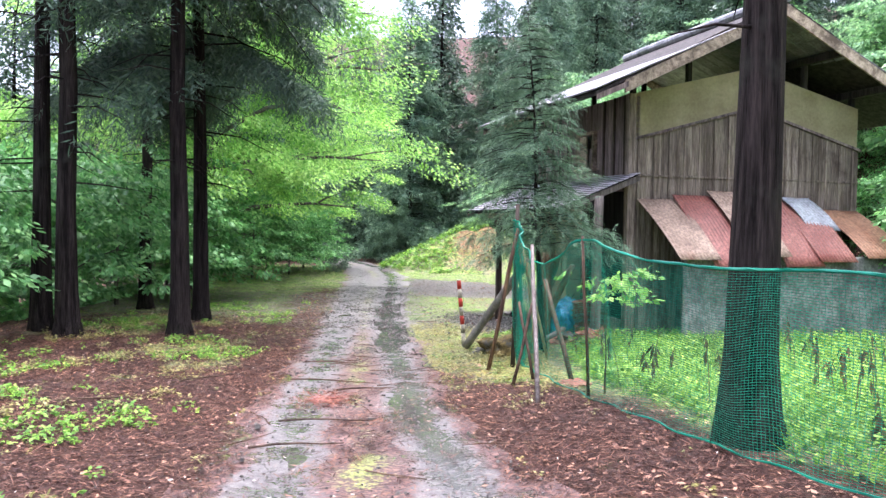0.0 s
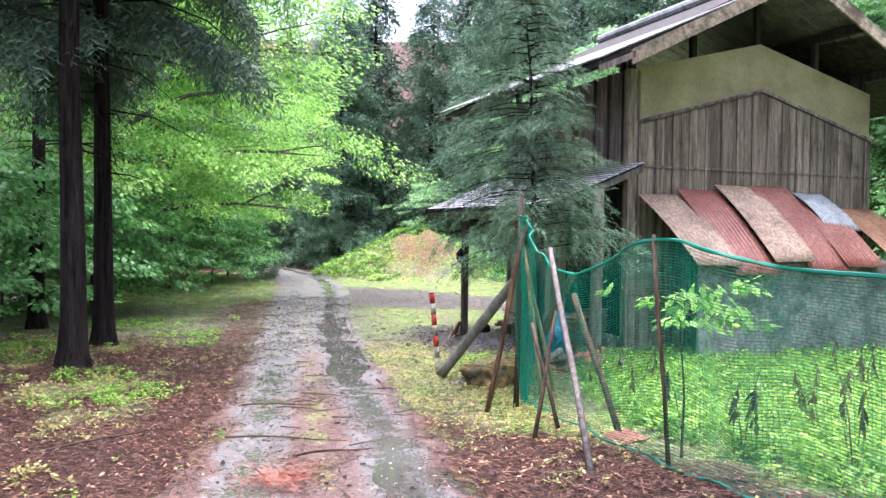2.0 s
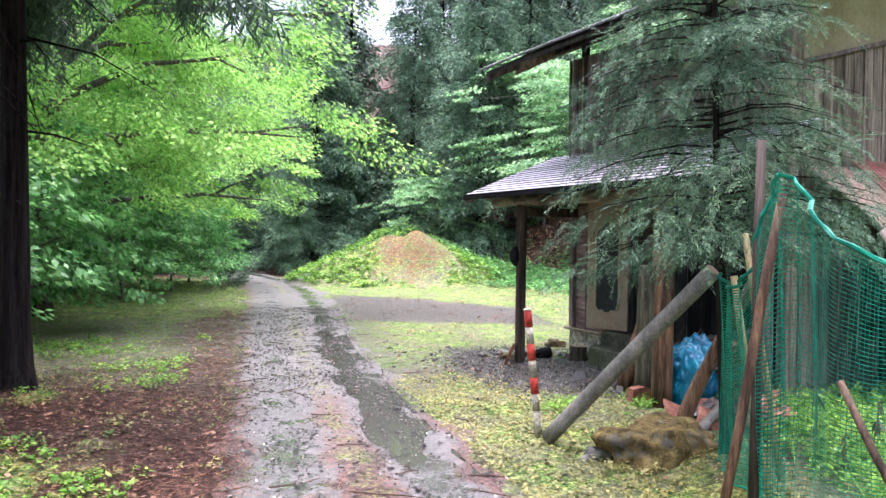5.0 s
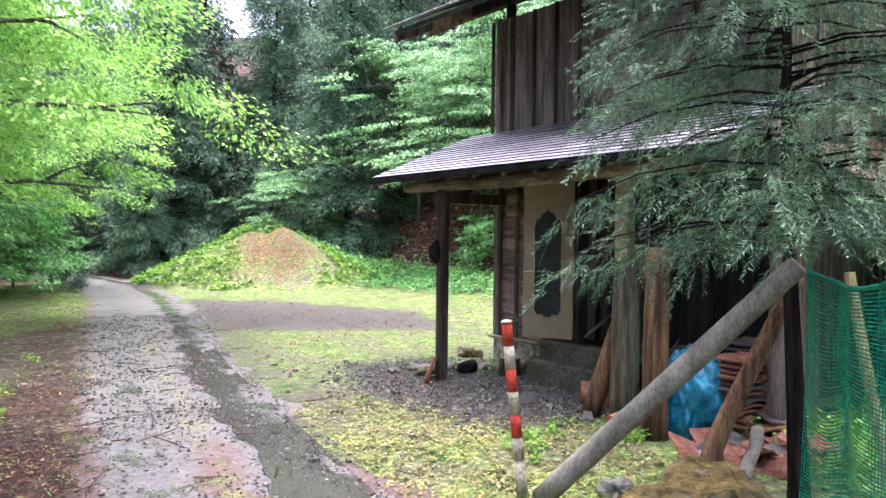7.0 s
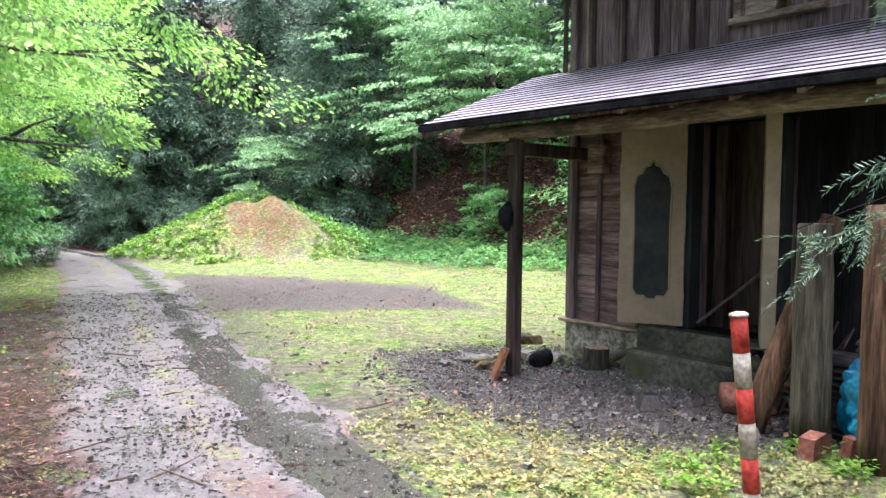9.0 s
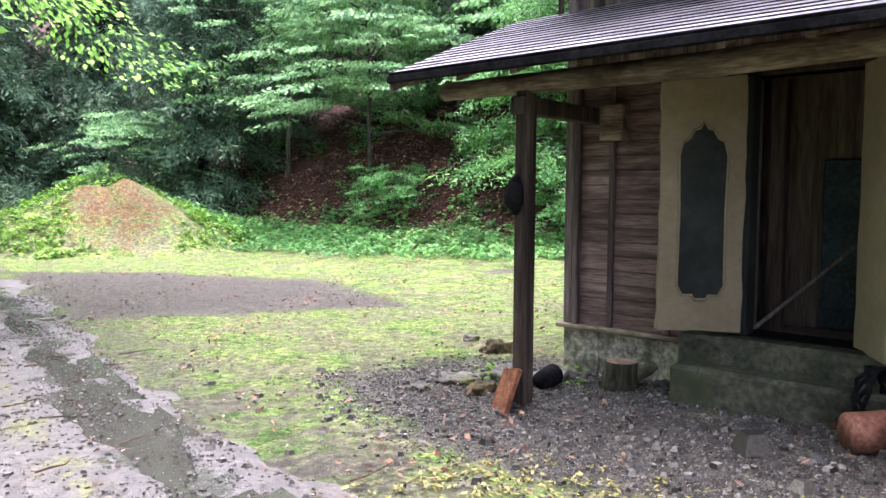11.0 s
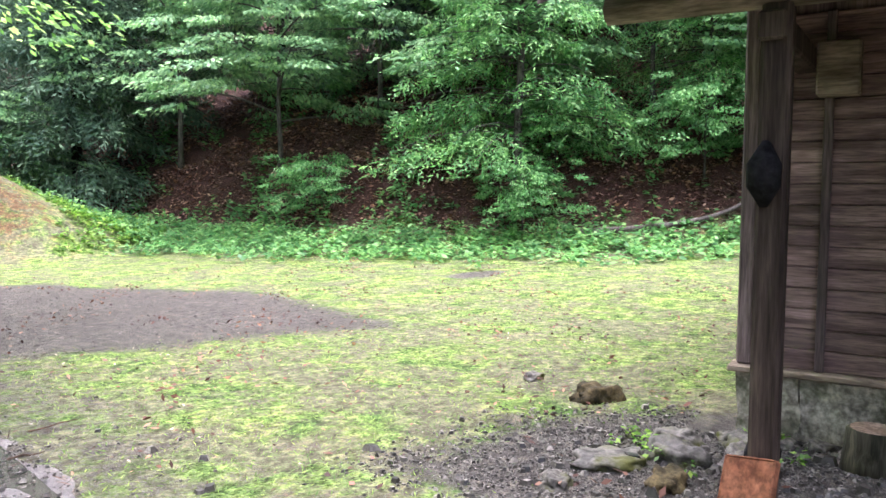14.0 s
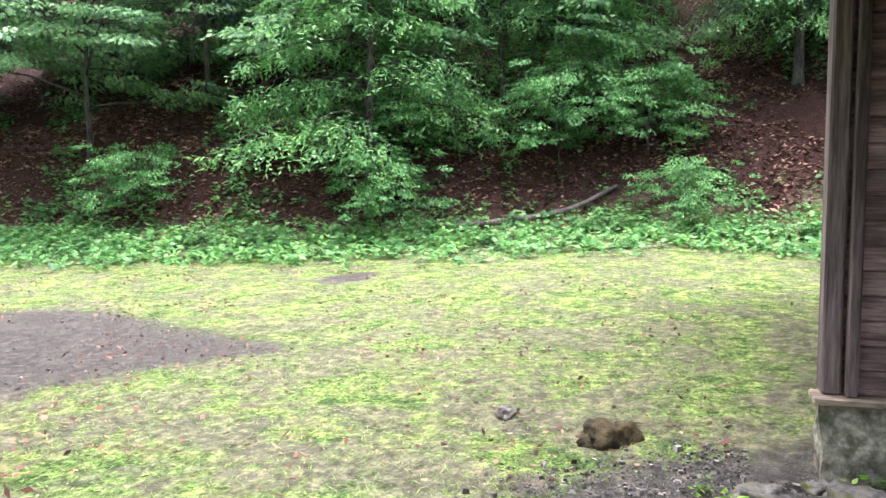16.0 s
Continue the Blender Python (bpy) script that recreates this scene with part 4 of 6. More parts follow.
def broad_tree(name, seed, height, radius, low, limbs, clusters, per, leaf, material, flat=0.28, bark=None, trunk_r=0.12, lean=(0, 0), spread=0.55):
    """A broadleaf tree: bent trunk, forking limbs, layered sprays of leaves."""
    rng, r = np.random.default_rng(seed), random.Random(seed)
    g = Geo()
    pts = [Vector((lean[0] * k / 6 + r.uniform(-1, 1) * 0.05 * height * k / 12, lean[1] * k / 6 + r.uniform(-1, 1) * 0.05 * height * k / 12, height * 0.9 * k / 6 - (0.3 if k == 0 else 0))) for k in range(7)]
    g.tube(pts, [trunk_r * (1.35 if k == 0 else 1 - 0.13 * k) for k in range(7)], 9, 0.06, seed)
    centres = []
    for i in range(limbs):
        f = low / height + (0.95 - low / height) * (i + r.random()) / limbs
        k = min(int(f / 0.9 * 6), 5)
        p0 = pts[k].lerp(pts[k + 1], min(max(f / 0.9 * 6 - k, 0), 1))
        a = i * 2.4 + r.uniform(-0.5, 0.5)
        q = (f - low / height) / (1 - low / height)
        reach = radius * (0.55 + 0.45 * math.sin(math.pi * min(1, q * 0.8 + 0.25))) * r.uniform(0.75, 1.1)
        if q > 0.8:
            reach *= 0.7
        way = Vector((math.cos(a), math.sin(a), 0))
        rise = r.uniform(0.05, 0.35) * reach
        limb = [p0, p0 + way * reach * 0.35 + Vector((0, 0, rise * 0.7)), p0 + way * reach * 0.7 + Vector((r.uniform(-0.2, 0.2), r.uniform(-0.2, 0.2), rise)), p0 + way * reach + Vector((0, 0, rise * 0.75))]
        g.tube(limb, [trunk_r * 0.42, trunk_r * 0.28, trunk_r * 0.17, trunk_r * 0.06], 6, 0.05, seed + i)
        for j in range(3):
            s = limb[1 + j // 2].lerp(limb[2 + j // 2], r.random())
            b = a + r.choice((-1, 1)) * r.uniform(0.4, 1.0)
            e = s + Vector((math.cos(b), math.sin(b), r.uniform(-0.1, 0.25))) * reach * r.uniform(0.25, 0.45)
            g.tube([s, s.lerp(e, 0.5) + Vector((0, 0, 0.05)), e], [trunk_r * 0.16, trunk_r * 0.1, trunk_r * 0.04], 5, 0, seed)
            centres.append(e)
        for t in (0.45, 0.7, 1.0):
            k2 = t * 3
            i2 = min(int(k2), 2)
            centres.append(limb[i2].lerp(limb[i2 + 1], k2 - i2))
    c = np.array([list(p) for p in centres])
    pick = rng.integers(0, len(c), clusters)
    cl = c[pick] + rng.normal(0, 1, (clusters, 3)) * np.array([spread, spread, spread * 0.55]) * radius * 0.25
    cl[:, 2] = np.maximum(cl[:, 2], low * 0.8 + 0.22 * np.hypot(cl[:, 0], cl[:, 1]) * (height > 9))
    size = radius * rng.uniform(0.13, 0.27, clusters)
    ci = np.repeat(np.arange(clusters), per)
    n = len(ci)
    d = rng.normal(0, 1, (n, 3))
    d = unit(d) * rng.random((n, 1)) ** 0.4
    out = cl[ci] * np.array([1, 1, 0])
    tilt = unit(out + 1e-3)[:, :2]
    at = cl[ci] + d * size[ci][:, None] * np.array([1, 1, flat])
    at[:, 2] -= 0.25 * (d[:, 0] * tilt[:, 0] + d[:, 1] * tilt[:, 1]) * size[ci]
    along = np.stack([d[:, 0] + tilt[:, 0] * 0.5, d[:, 1] + tilt[:, 1] * 0.5, rng.normal(-0.35, 0.3, n)], 1)
    up = np.array([0, 0, 1.0]) + rng.normal(0, 0.38, (n, 3))
    ln = leaf * rng.uniform(0.7, 1.3, n)
    v = leaves(rng, at, along, up, ln, ln * 0.62)
    tree = new(name)
    part("trunk", g, bark or M_GREYBARK, tree, "", True)
    part("crown", quads_mesh("crown", v, material), None, tree)
    return tree


def needle_tree(name, seed, height, radius, low, tiers, per_tier, sprays, length, width, material, trunk_r, droop=0.5, bark=None, hang=0.5, dead=0, taper=0.8, strips=6, split=False, fine=1.0):
    """A conifer: straight tapered trunk with a flared foot, drooping boughs, hanging needle sprays, dead twigs below the crown."""
    rng, r = np.random.default_rng(seed), random.Random(seed)
    g = Geo()
    zs = [-0.3, 0.0, 0.25, 0.7, 2.0, 4.0, height * 0.5, height * 0.8, height]
    zs = [z for i, z in enumerate(zs) if i == 0 or z > zs[i - 1] - 1e-6]
    g.tube([(r.uniform(-1, 1) * 0.012 * z, r.uniform(-1, 1) * 0.012 * z, z) for z in zs], [max(trunk_r * (1.5 if z < 0.1 else 1.2 if z < 0.3 else 1.04 if z < 1 else 1 - 0.92 * z / height), 0.01) for z in zs], 14, 0.05, seed)
    at, along, fat, boughs = [], [], [], []
    for i in range(tiers):
        f = (i + 0.5) / tiers
        z = low + (height - low) * f
        L = radius * (1 - f) ** taper + 0.06 * radius
        for j in range(per_tier):
            a = r.uniform(0, 2 * math.pi)
            Lb = L * r.uniform(0.7, 1.15)
            z0 = z + r.uniform(-0.5, 0.5) * (height - low) / tiers
            way = np.array([math.cos(a), math.sin(a), 0.0])
            p = [np.array([0, 0, z0]) + way * Lb * t + np.array([0, 0, Lb * (0.22 * t - droop * t * t)]) for t in (0, 0.33, 0.66, 1.0)]
            bg = Geo() if split else g
            bg.tube([tuple(q) for q in p], [max(0.011, trunk_r * 0.16) * s for s in (1, 0.75, 0.5, 0.15)], 5, 0, seed)
            boughs.append(bg)
            n = max(4, int(sprays * Lb / radius))
            t = rng.uniform(0.12, 1.0, n) ** 0.75
            side = np.array([-way[1], way[0], 0])
            c = np.array([0, 0, z0]) + way * (Lb * t)[:, None] + np.array([0, 0, 1.0]) * (Lb * (0.22 * t - droop * t * t))[:, None]
            off = rng.normal(0, 1, n) * 0.2 * Lb * (1.05 - 0.6 * t)
            c = c + side * off[:, None]
            c[:, 2] -= np.abs(off) * 0.35 + rng.random(n) * 0.08 * Lb
            dirs = way * 0.55 + side * (np.sign(off) * 0.5)[:, None] + rng.normal(0, 0.32, (n, 3))
            dirs[:, 2] -= hang * rng.uniform(0.4, 1.4, n)
            at.append(c)
            along.append(dirs)
            fat.append(np.full(n, 1.0))
    for j in range(dead):
        z0, a, Lb = r.uniform(0.35, 1.0) * low, r.uniform(0, 6.28), r.uniform(0.5, 1.8)
        w = Vector((math.cos(a), math.sin(a), 0))
        g.tube([Vector((0, 0, z0)), Vector((0, 0, z0 - 0.05)) + w * Lb * 0.5, Vector((0, 0, z0 - r.uniform(0.1, 0.4))) + w * Lb], [0.018, 0.012, 0.004], 5, 0, seed)
    at, along = np.concatenate(at), np.concatenate(along)
    n = len(at)
    # every spray is a feathered twig: short strips set along both its sides
    axis = unit(along)
    flank = unit(np.cross(axis, np.array([0, 0, 1.0]) + rng.normal(0, 0.4, (n, 3))))
    size = length * rng.uniform(0.6, 1.3, n)
    k = strips
    s = np.tile(np.linspace(0.05, 1.0, k), n)
    sg = np.tile(np.where(np.arange(k) % 2 == 0, 1.0, -1.0), n)
    ax3, fl3, sz = np.repeat(axis, k, 0), np.repeat(flank, k, 0), np.repeat(size, k)
    p3 = np.repeat(at, k, 0) + ax3 * (s * sz)[:, None]
    p3[:, 2] -= 0.25 * s * s * sz
    d3 = ax3 * 0.75 + fl3 * (sg * (1 - 0.55 * s))[:, None] + rng.normal(0, 0.2, (n * k, 3))
    up = np.cross(fl3, ax3) + rng.normal(0, 0.4, (n * k, 3))
    v = leaves(rng, p3, d3, up, sz * (0.5 - 0.22 * s) * fine * rng.uniform(0.7, 1.3, n * k), width * rng.uniform(0.7, 1.3, n * k))
    tree = new(name)
    stem = part("trunk", g, bark or M_BARK, tree, "", True)
    for bg in boughs if split else ():
        part("bough", bg, bark or M_BARK, stem, "", True)
    part("crown", quads_mesh("crown", v, material), None, tree)
    return tree


def plant(tree, x, y, turn=0, size=1.0, label="", category="tree", group="", sink=0.0):
    tree.matrix_world = pose(x, y, gz(x, y) - sink, 0, 0, turn) @ Matrix.Scale(size, 4)
    return tagged(tree, label, category, group)


def again(tree, x, y, turn, size, sink=0.0):
    return copy_thing(tree, pose(x, y, gz(x, y) - sink, 0, 0, turn) @ Matrix.Scale(size / tree.scale[0], 4))


# tall cedars beside the track
WOOD = "tall cedars of the wood"
tall = needle_tree("cedar_tree", 21, 19, 2.6, 6.2, 22, 6, 30, 0.45, 0.022, M_CEDAR, 0.165, 0.75, dead=16, hang=0.9, strips=8)
plant(tall, -4.6, 13.46, 0, 1.0, "tall cedar with bare red-brown trunk beside the track", group=WOOD)
for x, y, a, s in ((-7.5, 19.4, 190, 0.95), (-6.35, 13.0, 240, 1.05), (-7.1, 13.6, 130, 1.0)):
    again(tall, x, y, a, s)
near_cedar = needle_tree("cedar_tree", 22, 15, 2.6, 7.0, 14, 5, 40, 0.45, 0.022, M_CEDAR, 0.2, 0.7, dead=7, hang=0.9, strips=8)
plant(near_cedar, 2.44, 6.05, 40, 1.0, "dark thick cedar trunk standing behind the green netting")
drooping = needle_tree("cedar_tree", 23, 18, 2.9, 4.9, 15, 6, 260, 0.5, 0.026, M_CEDAR, 0.155, 0.62, dead=10, hang=1.7, strips=10)
plant(drooping, -4.9, 15.6, 0, 1.0, "dark cedar with drooping hanging boughs", group=WOOD)

# young cedar before the storehouse
young = needle_tree("young_cedar", 31, 5.45, 1.3, 1.7, 34, 5, 52, 0.2, 0.0062, M_YOUNG, 0.05, 0.36, hang=0.45, taper=0.72, strips=30, split=True, fine=0.5)
plant(young, 1.64, 12.38, 0, 1.0, "young grey-green cedar with wet feathery boughs", sink=0.02)
young.matrix_world = young.matrix_world @ pose(0, 0, 0, 0, -3.4, 0)

# the great maple over the track
maple = broad_tree("maple_tree", 41, 12.5, 6.0, 2.4, 28, 370, 320, 0.12, M_MAPLE, 0.3, None, 0.26, (0.8, 0.3), 0.55)
plant(maple, -8.4, 26.3, 20, 1.0, "large maple with bright yellow-green spring leaves", group="maples by the track")
again(maple, -9.5, 36.0, 250, 0.95)

# understorey
bush = broad_tree("understorey_shrub", 51, 3.6, 2.2, 0.5, 11, 140, 55, 0.14, M_SHRUB, 0.3, None, 0.05, spread=0.9)
plant(bush, -8.3, 16.6, 0, 1.0, "leafy green understorey shrub below the cedars", "shrub", "understorey shrubs")
rw = random.Random(77)
for x, y, s in ((-9.6, 13.4, 1.0), (-9.0, 10.2, 0.95), (-10.8, 16.5, 1.2), (-7.4, 22.3, 0.95), (-8.6, 20.3, 1.1), (-9.6, 24.5, 1.0), (-7.8, 31.5, 0.9), (-6.9, 34.6, 0.8), (-8.4, 36.8, 1.0), (-7.2, 39.8, 0.9), (-12, 26, 1.3), (-11.5, 32, 1.2), (-12.4, 20.2, 1.3), (-12.8, 12, 1.3), (-10.2, 40, 1.2),
                (-11.8, 8.2, 1.2), (11.0, 15.9, 0.9), (10.6, 12.0, 0.8), (15.3, 23.2, 0.42), (11.6, 28.9, 0.5), (15.9, 26.6, 0.75), (13.6, 29.6, 0.6), (9.3, 34.6, 0.55), (17.3, 24.8, 0.7)):
    again(bush, x, y, rw.uniform(0, 360), s * rw.uniform(0.92, 1.08), 0.1)
dome = broad_tree("round_bush", 52, 1.0, 0.75, 0.1, 8, 90, 60, 0.06, M_CEDAR, 0.7, None, 0.03, spread=1.0)
plant(dome, -5.3, 37.3, 0, 1.0, "small dark rounded bush beside the track", "bush")

# pale layered trees on the bank
frond = broad_tree("bank_tree", 61, 7.5, 3.6, 1.6, 16, 170, 110, 0.15, M_PALELEAF, 0.14, None, 0.09, spread=0.7)
plant(frond, 9.8, 37.4, 0, 1.0, "pale spring tree with flat layered sprays on the bank", group="pale trees on the bank")
for x, y, a, s, k in ((12.6, 36.0, 70, 1.05, 0), (3.3, 44.8, 120, 0.66, 0), (14.2, 32.0, 200, 1.0, 0.6), (16.8, 28.8, 290, 1.0, 0.4), (19.2, 25.8, 20, 1.1, 0.2), (8.8, 42.5, 160, 1.1, 0), (13.3, 14.5, 45, 1.0, 0)):
    again(frond, x, y, a, s, k)
fir = needle_tree("fir_tree", 62, 12, 3.3, 1.5, 18, 7, 70, 0.4, 0.05, M_FERN, 0.13, 0.38, M_GREYBARK, hang=0.45, strips=6)
plant(fir, 12.5, 29.9, 0, 1.0, "spreading fir with bright green tips on the bank", group="firs on the bank")
again(fir, 17.6, 27.4, 120, 0.9)
again(fir, 21.0, 22.0, 220, 0.95)

# cypress wood behind the clearing
cypress = needle_tree("cypress_tree", 71, 17, 3.3, 1.4, 26, 7, 60, 0.7, 0.06, M_HINOKI, 0.2, 0.5, hang=0.6, strips=7)
plant(cypress, 6.0, 44.6, 0, 1.0, "tall grey-green cypress with feathery boughs", group="cypresses behind the clearing")
dense = needle_tree("wood_cedar", 72, 21, 2.9, 3.2, 22, 6, 26, 1.0, 0.14, M_CEDAR, 0.24, 0.65, hang=0.8, dead=8, strips=5)
plant(dense, -0.3, 52.0, 0, 1.0, "tall dark cedar of the dense wood", group="dense dark wood")
spots = []


def free(x, y, gap):
    if all((x - a) ** 2 + (y - b) ** 2 > gap * gap for a, b in spots):
        spots.append((x, y))
        return True
    return False


CYPRESSES = ((9.2, 47.5, 1.05), (3.2, 50.0, 1.1), (12.8, 42.5, 1.0), (16.2, 38.5, 1.05), (20.0, 34.5, 1.0), (23.0, 29.5, 1.0), (24.0, 22.0, 1.0), (14.8, 9.8, 0.8), (15.8, 16.2, 0.85), (-2.2, 48.5, 1.0), (-9.4, 50.0, 1.0), (-6.0, 57.0, 1.0), (-1.4, 55.0, 1.0), (-11.5, 46.0, 0.9), (-4.0, 62.0, 1.1), (-13.5, 53.0, 1.0), (-6.0, 52.6, 0.6), (-3.0, 46.6, 0.45), (-10.5, 55.5, 0.6), (-8.4, 62.0, 0.9), (-14.0, 60.5, 0.8))
for x, y, s in CYPRESSES:
    again(cypress, x, y, rw.uniform(0, 360), s)
    spots.append((x, y))
WEST = ((-15.0, 13.5, 1.0), (-17.5, 20.5, 1.1), (-14.2, 25.5, 0.95), (-19.0, 28.0, 1.05), (-13.4, 6.5, 1.0), (-18.5, 9.5, 1.1), (-16.0, 33.5, 1.0), (-21.0, 16.0, 1.1))
for x, y, s in WEST:
    again(dense, x, y, rw.uniform(0, 360), s * 0.6)
    spots.append((x, y))
tries = 0
count = 0
while count < 125 and tries < 6000:
    tries += 1
    x, y = rw.uniform(-46, 46), rw.uniform(-26, 84)
    d = float(bank_depth(x, y))
    off = float(road_x(y) - road_w(y)) - x
    far_end = y > 47 and abs(x - float(road_x(y))) > 2.6
    left = off > 17 and x > -40
    bank = d > 5.0 and d < 30
    behind = y < -15 and abs(x - float(road_x(y))) > 3.5
    if not (far_end or left or bank or behind):
        continue
    if not free(x, y, 3.3 if not behind else 4.5):
        continue
    src = dense if (left or far_end or rw.random() < 0.55) else cypress
    again(src, x, y, rw.uniform(0, 360), rw.uniform(0.5, 0.72) if (left or behind or far_end) and not bank else rw.uniform(0.85, 1.2), 0.15)
    count += 1


# ---- ground cover ----
def scatter(name, n, box, weight, seed, build, material, label, category, per=4):
    """Many small pieces over a stretch of ground, as thick as weight(x, y) says."""
    rng = np.random.default_rng(seed)
    x, y = rng.uniform(box[0], box[2], n), rng.uniform(box[1], box[3], n)
    keep = rng.random(n) < weight(x, y)
    x, y = x[keep], y[keep]
    v = build(rng, np.stack([x, y, land(x, y)], 1))
    return tagged(new(name, quads_mesh(name, v, material, per)), label, category, kind="stuff")


def flat_bits(length, width, lift=0.012, tilt=0.25):
    def build(rng, p):
        n = len(p)
        a = rng.uniform(0, 2 * math.pi, n)
        along = np.stack([np.cos(a), np.sin(a), rng.normal(0, tilt, n)], 1)
        up = np.array([0, 0, 1.0]) + rng.normal(0, tilt, (n, 3))
        ln = length * rng.uniform(0.5, 1.4, n)
        q = p + np.array([0, 0, 1]) * (lift * rng.uniform(0.3, 1.6, n))[:, None]
        return leaves(rng, q, along, up, ln, width * rng.uniform(0.6, 1.4, n))
    return build


def blades(length, width, lean=0.5, clump=1, spread=0.0):
    def build(rng, p):
        p = np.repeat(p, clump, 0)
        n = len(p)
        p = p + np.concatenate([rng.normal(0, spread, (n, 2)), np.zeros((n, 1))], 1)
        a = rng.uniform(0, 2 * math.pi, n)
        along = np.stack([np.cos(a) * lean, np.sin(a) * lean, rng.uniform(0.3, 1.0, n)], 1)
        up = np.stack([np.cos(a), np.sin(a), np.zeros(n)], 1) * -1.0 + rng.normal(0, 0.2, (n, 3))
        return leaves(rng, p, along, up, length * rng.uniform(0.4, 1.3, n), width * rng.uniform(0.6, 1.3, n))
    return build


def herbs(height, leaf, per=9):
    """Low leafy plants: leaves set round short stems."""
    def build(rng, p):
        p = np.repeat(p, per, 0)
        n = len(p)
        h = np.repeat(rng.uniform(0.4, 1.2, n // per), per) * height
        a = rng.uniform(0, 2 * math.pi, n)
        lev = rng.uniform(0.15, 1.0, n)
        p = p + np.stack([np.cos(a) * 0.25 * leaf, np.sin(a) * 0.25 * leaf, h * lev], 1)
        along = np.stack([np.cos(a), np.sin(a), rng.normal(0.1, 0.35, n)], 1)
        up = np.array([0, 0, 1.0]) + rng.normal(0, 0.35, (n, 3))
        ln = leaf * rng.uniform(0.6, 1.3, n)
        return leaves(rng, p, along, up, ln, ln * 0.55)
    return build


def on_road(x, y):
    return np.abs(x - road_x(y)) < road_w(y) * 1.02


def clear(x, y):
    """0 inside the storehouse, 1 elsewhere."""
    px, py = x - 3.48, y - 14.53
    ca, sa = math.cos(radians(16.5)), math.sin(radians(16.5))
    u, v = px * ca + py * sa, -px * sa + py * ca
    return np.where((u > -0.1) & (u < 5.4) & (v > -0.1) & (v < 4.4), 0.0, 1.0)


def w_litter(x, y):
    return cover(x, y)[0] * clear(x, y)


def w_grass(x, y):
    return cover(x, y)[1] * clear(x, y) * (~on_road(x, y))


scatter("needle_litter", 190000, (-7.5, 2.5, 2.2, 19), w_litter, 1, flat_bits(0.12, 0.006, 0.02, 0.3), M_NEEDLE, "fallen red-brown cedar needles and twigs", "litter")
scatter("leaf_litter", 60000, (-8.5, 2.5, 6.5, 27), lambda x, y: np.maximum(w_litter(x, y), 0.3 * w_grass(x, y) * (x < road_x(y)) + 0.12 * w_grass(x, y)), 2, flat_bits(0.055, 0.03), M_DEADLEAF, "fallen brown leaves on the ground", "litter")
scatter("bank_leaves", 150000, (3, 16, 26, 50), lambda x, y: np.clip(w_litter(x, y) * (bank_depth(x, y) > -0.3) * (bank_depth(x, y) < 8), 0, 1), 3, flat_bits(0.14, 0.075, 0.03, 0.4), M_BANKLEAF, "fallen red-brown leaves on the bank", "litter")


def middle_strip(x, y):
    u = np.abs(x - road_x(y)) / road_w(y)
    return np.clip(np.exp(-((u / 0.3) ** 2)) + 0.7 * smooth(0.78, 1.0, u), 0, 1) * (1 - 0.75 * smooth(8, 18, y)) * smooth(-0.25, 0.25, wobble(x * 2.2, y * 2.2) + 0.1)


def lifted(build, dz):
    def make(rng, p):
        p = p.copy()
        p[:, 2] = land(p[:, 0], p[:, 1], False) + dz
        return build(rng, p)
    return make


scatter("road_needles", 60000, (-5, 1.5, 1.5, 26), lambda x, y: middle_strip(x, y) * on_road(x, y), 4, lifted(flat_bits(0.12, 0.009, 0.01, 0.15), 0.03), M_NEEDLE, "fallen cedar needles along the middle of the track", "litter")
scatter("track_litter", 60000, (-3.2, 1.8, 1.6, 13), lambda x, y: np.clip(middle_strip(x, y) * 1.2 + 0.16, 0, 1) * on_road(x, y) * smooth(-0.3, 0.2, wobble(x * 3.1 + 1, y * 2.3)) * (1 - 0.6 * smooth(8, 13, y)), 61, lifted(flat_bits(0.1, 0.008, 0.014, 0.25), 0.032), M_NEEDLE, "tangled cedar needles and twig scraps on the track", "litter")
scatter("grass", 170000, (-8, 8, 9, 30), lambda x, y: w_grass(x, y) * np.clip(0.42 + 1.6 * wobble(x * 1.4, y * 1.4) + 0.8 * wobble(x * 4.3, y * 3.7), 0.03, 1) * np.where(x < 0, 0.7, 1), 5, blades(0.034, 0.006, 1.0), M_GRASS, "short mossy grass", "grass")
scatter("meadow_grass", 180000, (-3, 19, 16, 40), lambda x, y: w_grass(x, y) * smooth(-1.5, 1, x - road_x(y)), 6, blades(0.045, 0.008, 1.0), M_GRASS, "bright wet grass of the clearing", "grass")
scatter("plot_weeds", 13000, (1.6, 3.2, 12.5, 14.2), lambda x, y: clear(x, y) * (1 - smooth(7.5, 12, x + 2 * wobble(x, y))) * smooth(0, 0.5, x - np.interp(y, (3, 5.5, 8, 11, 14), (3.3, 2.4, 1.75, 1.6, 2.2))) * np.where(np.hypot(x - 2.44, y - 6.05) < 0.35, 0, 1), 7, herbs(0.24, 0.055, 16), M_WEED, "lush green weeds of the fenced plot", "weeds")
scatter("verge_weeds", 17000, (-7, 3, 0.8, 22), lambda x, y: np.where(on_road(x, y), 0, 1) * smooth(0.05, 0.4, wobble(x * 1.3 + 4, y * 1.3)) * (x < 0.2) * smooth(0.4, 0.9, road_x(y) - road_w(y) - x), 8, herbs(0.10, 0.05, 8), M_WEED, "small green herbs growing through the litter", "weeds")
scatter("left_grass", 26000, (-9, 14, -2.5, 40), lambda x, y: w_grass(x, y) * (x < road_x(y)), 9, blades(0.09, 0.014, 1.3), M_GRASS, "mossy grass on the verge", "grass")
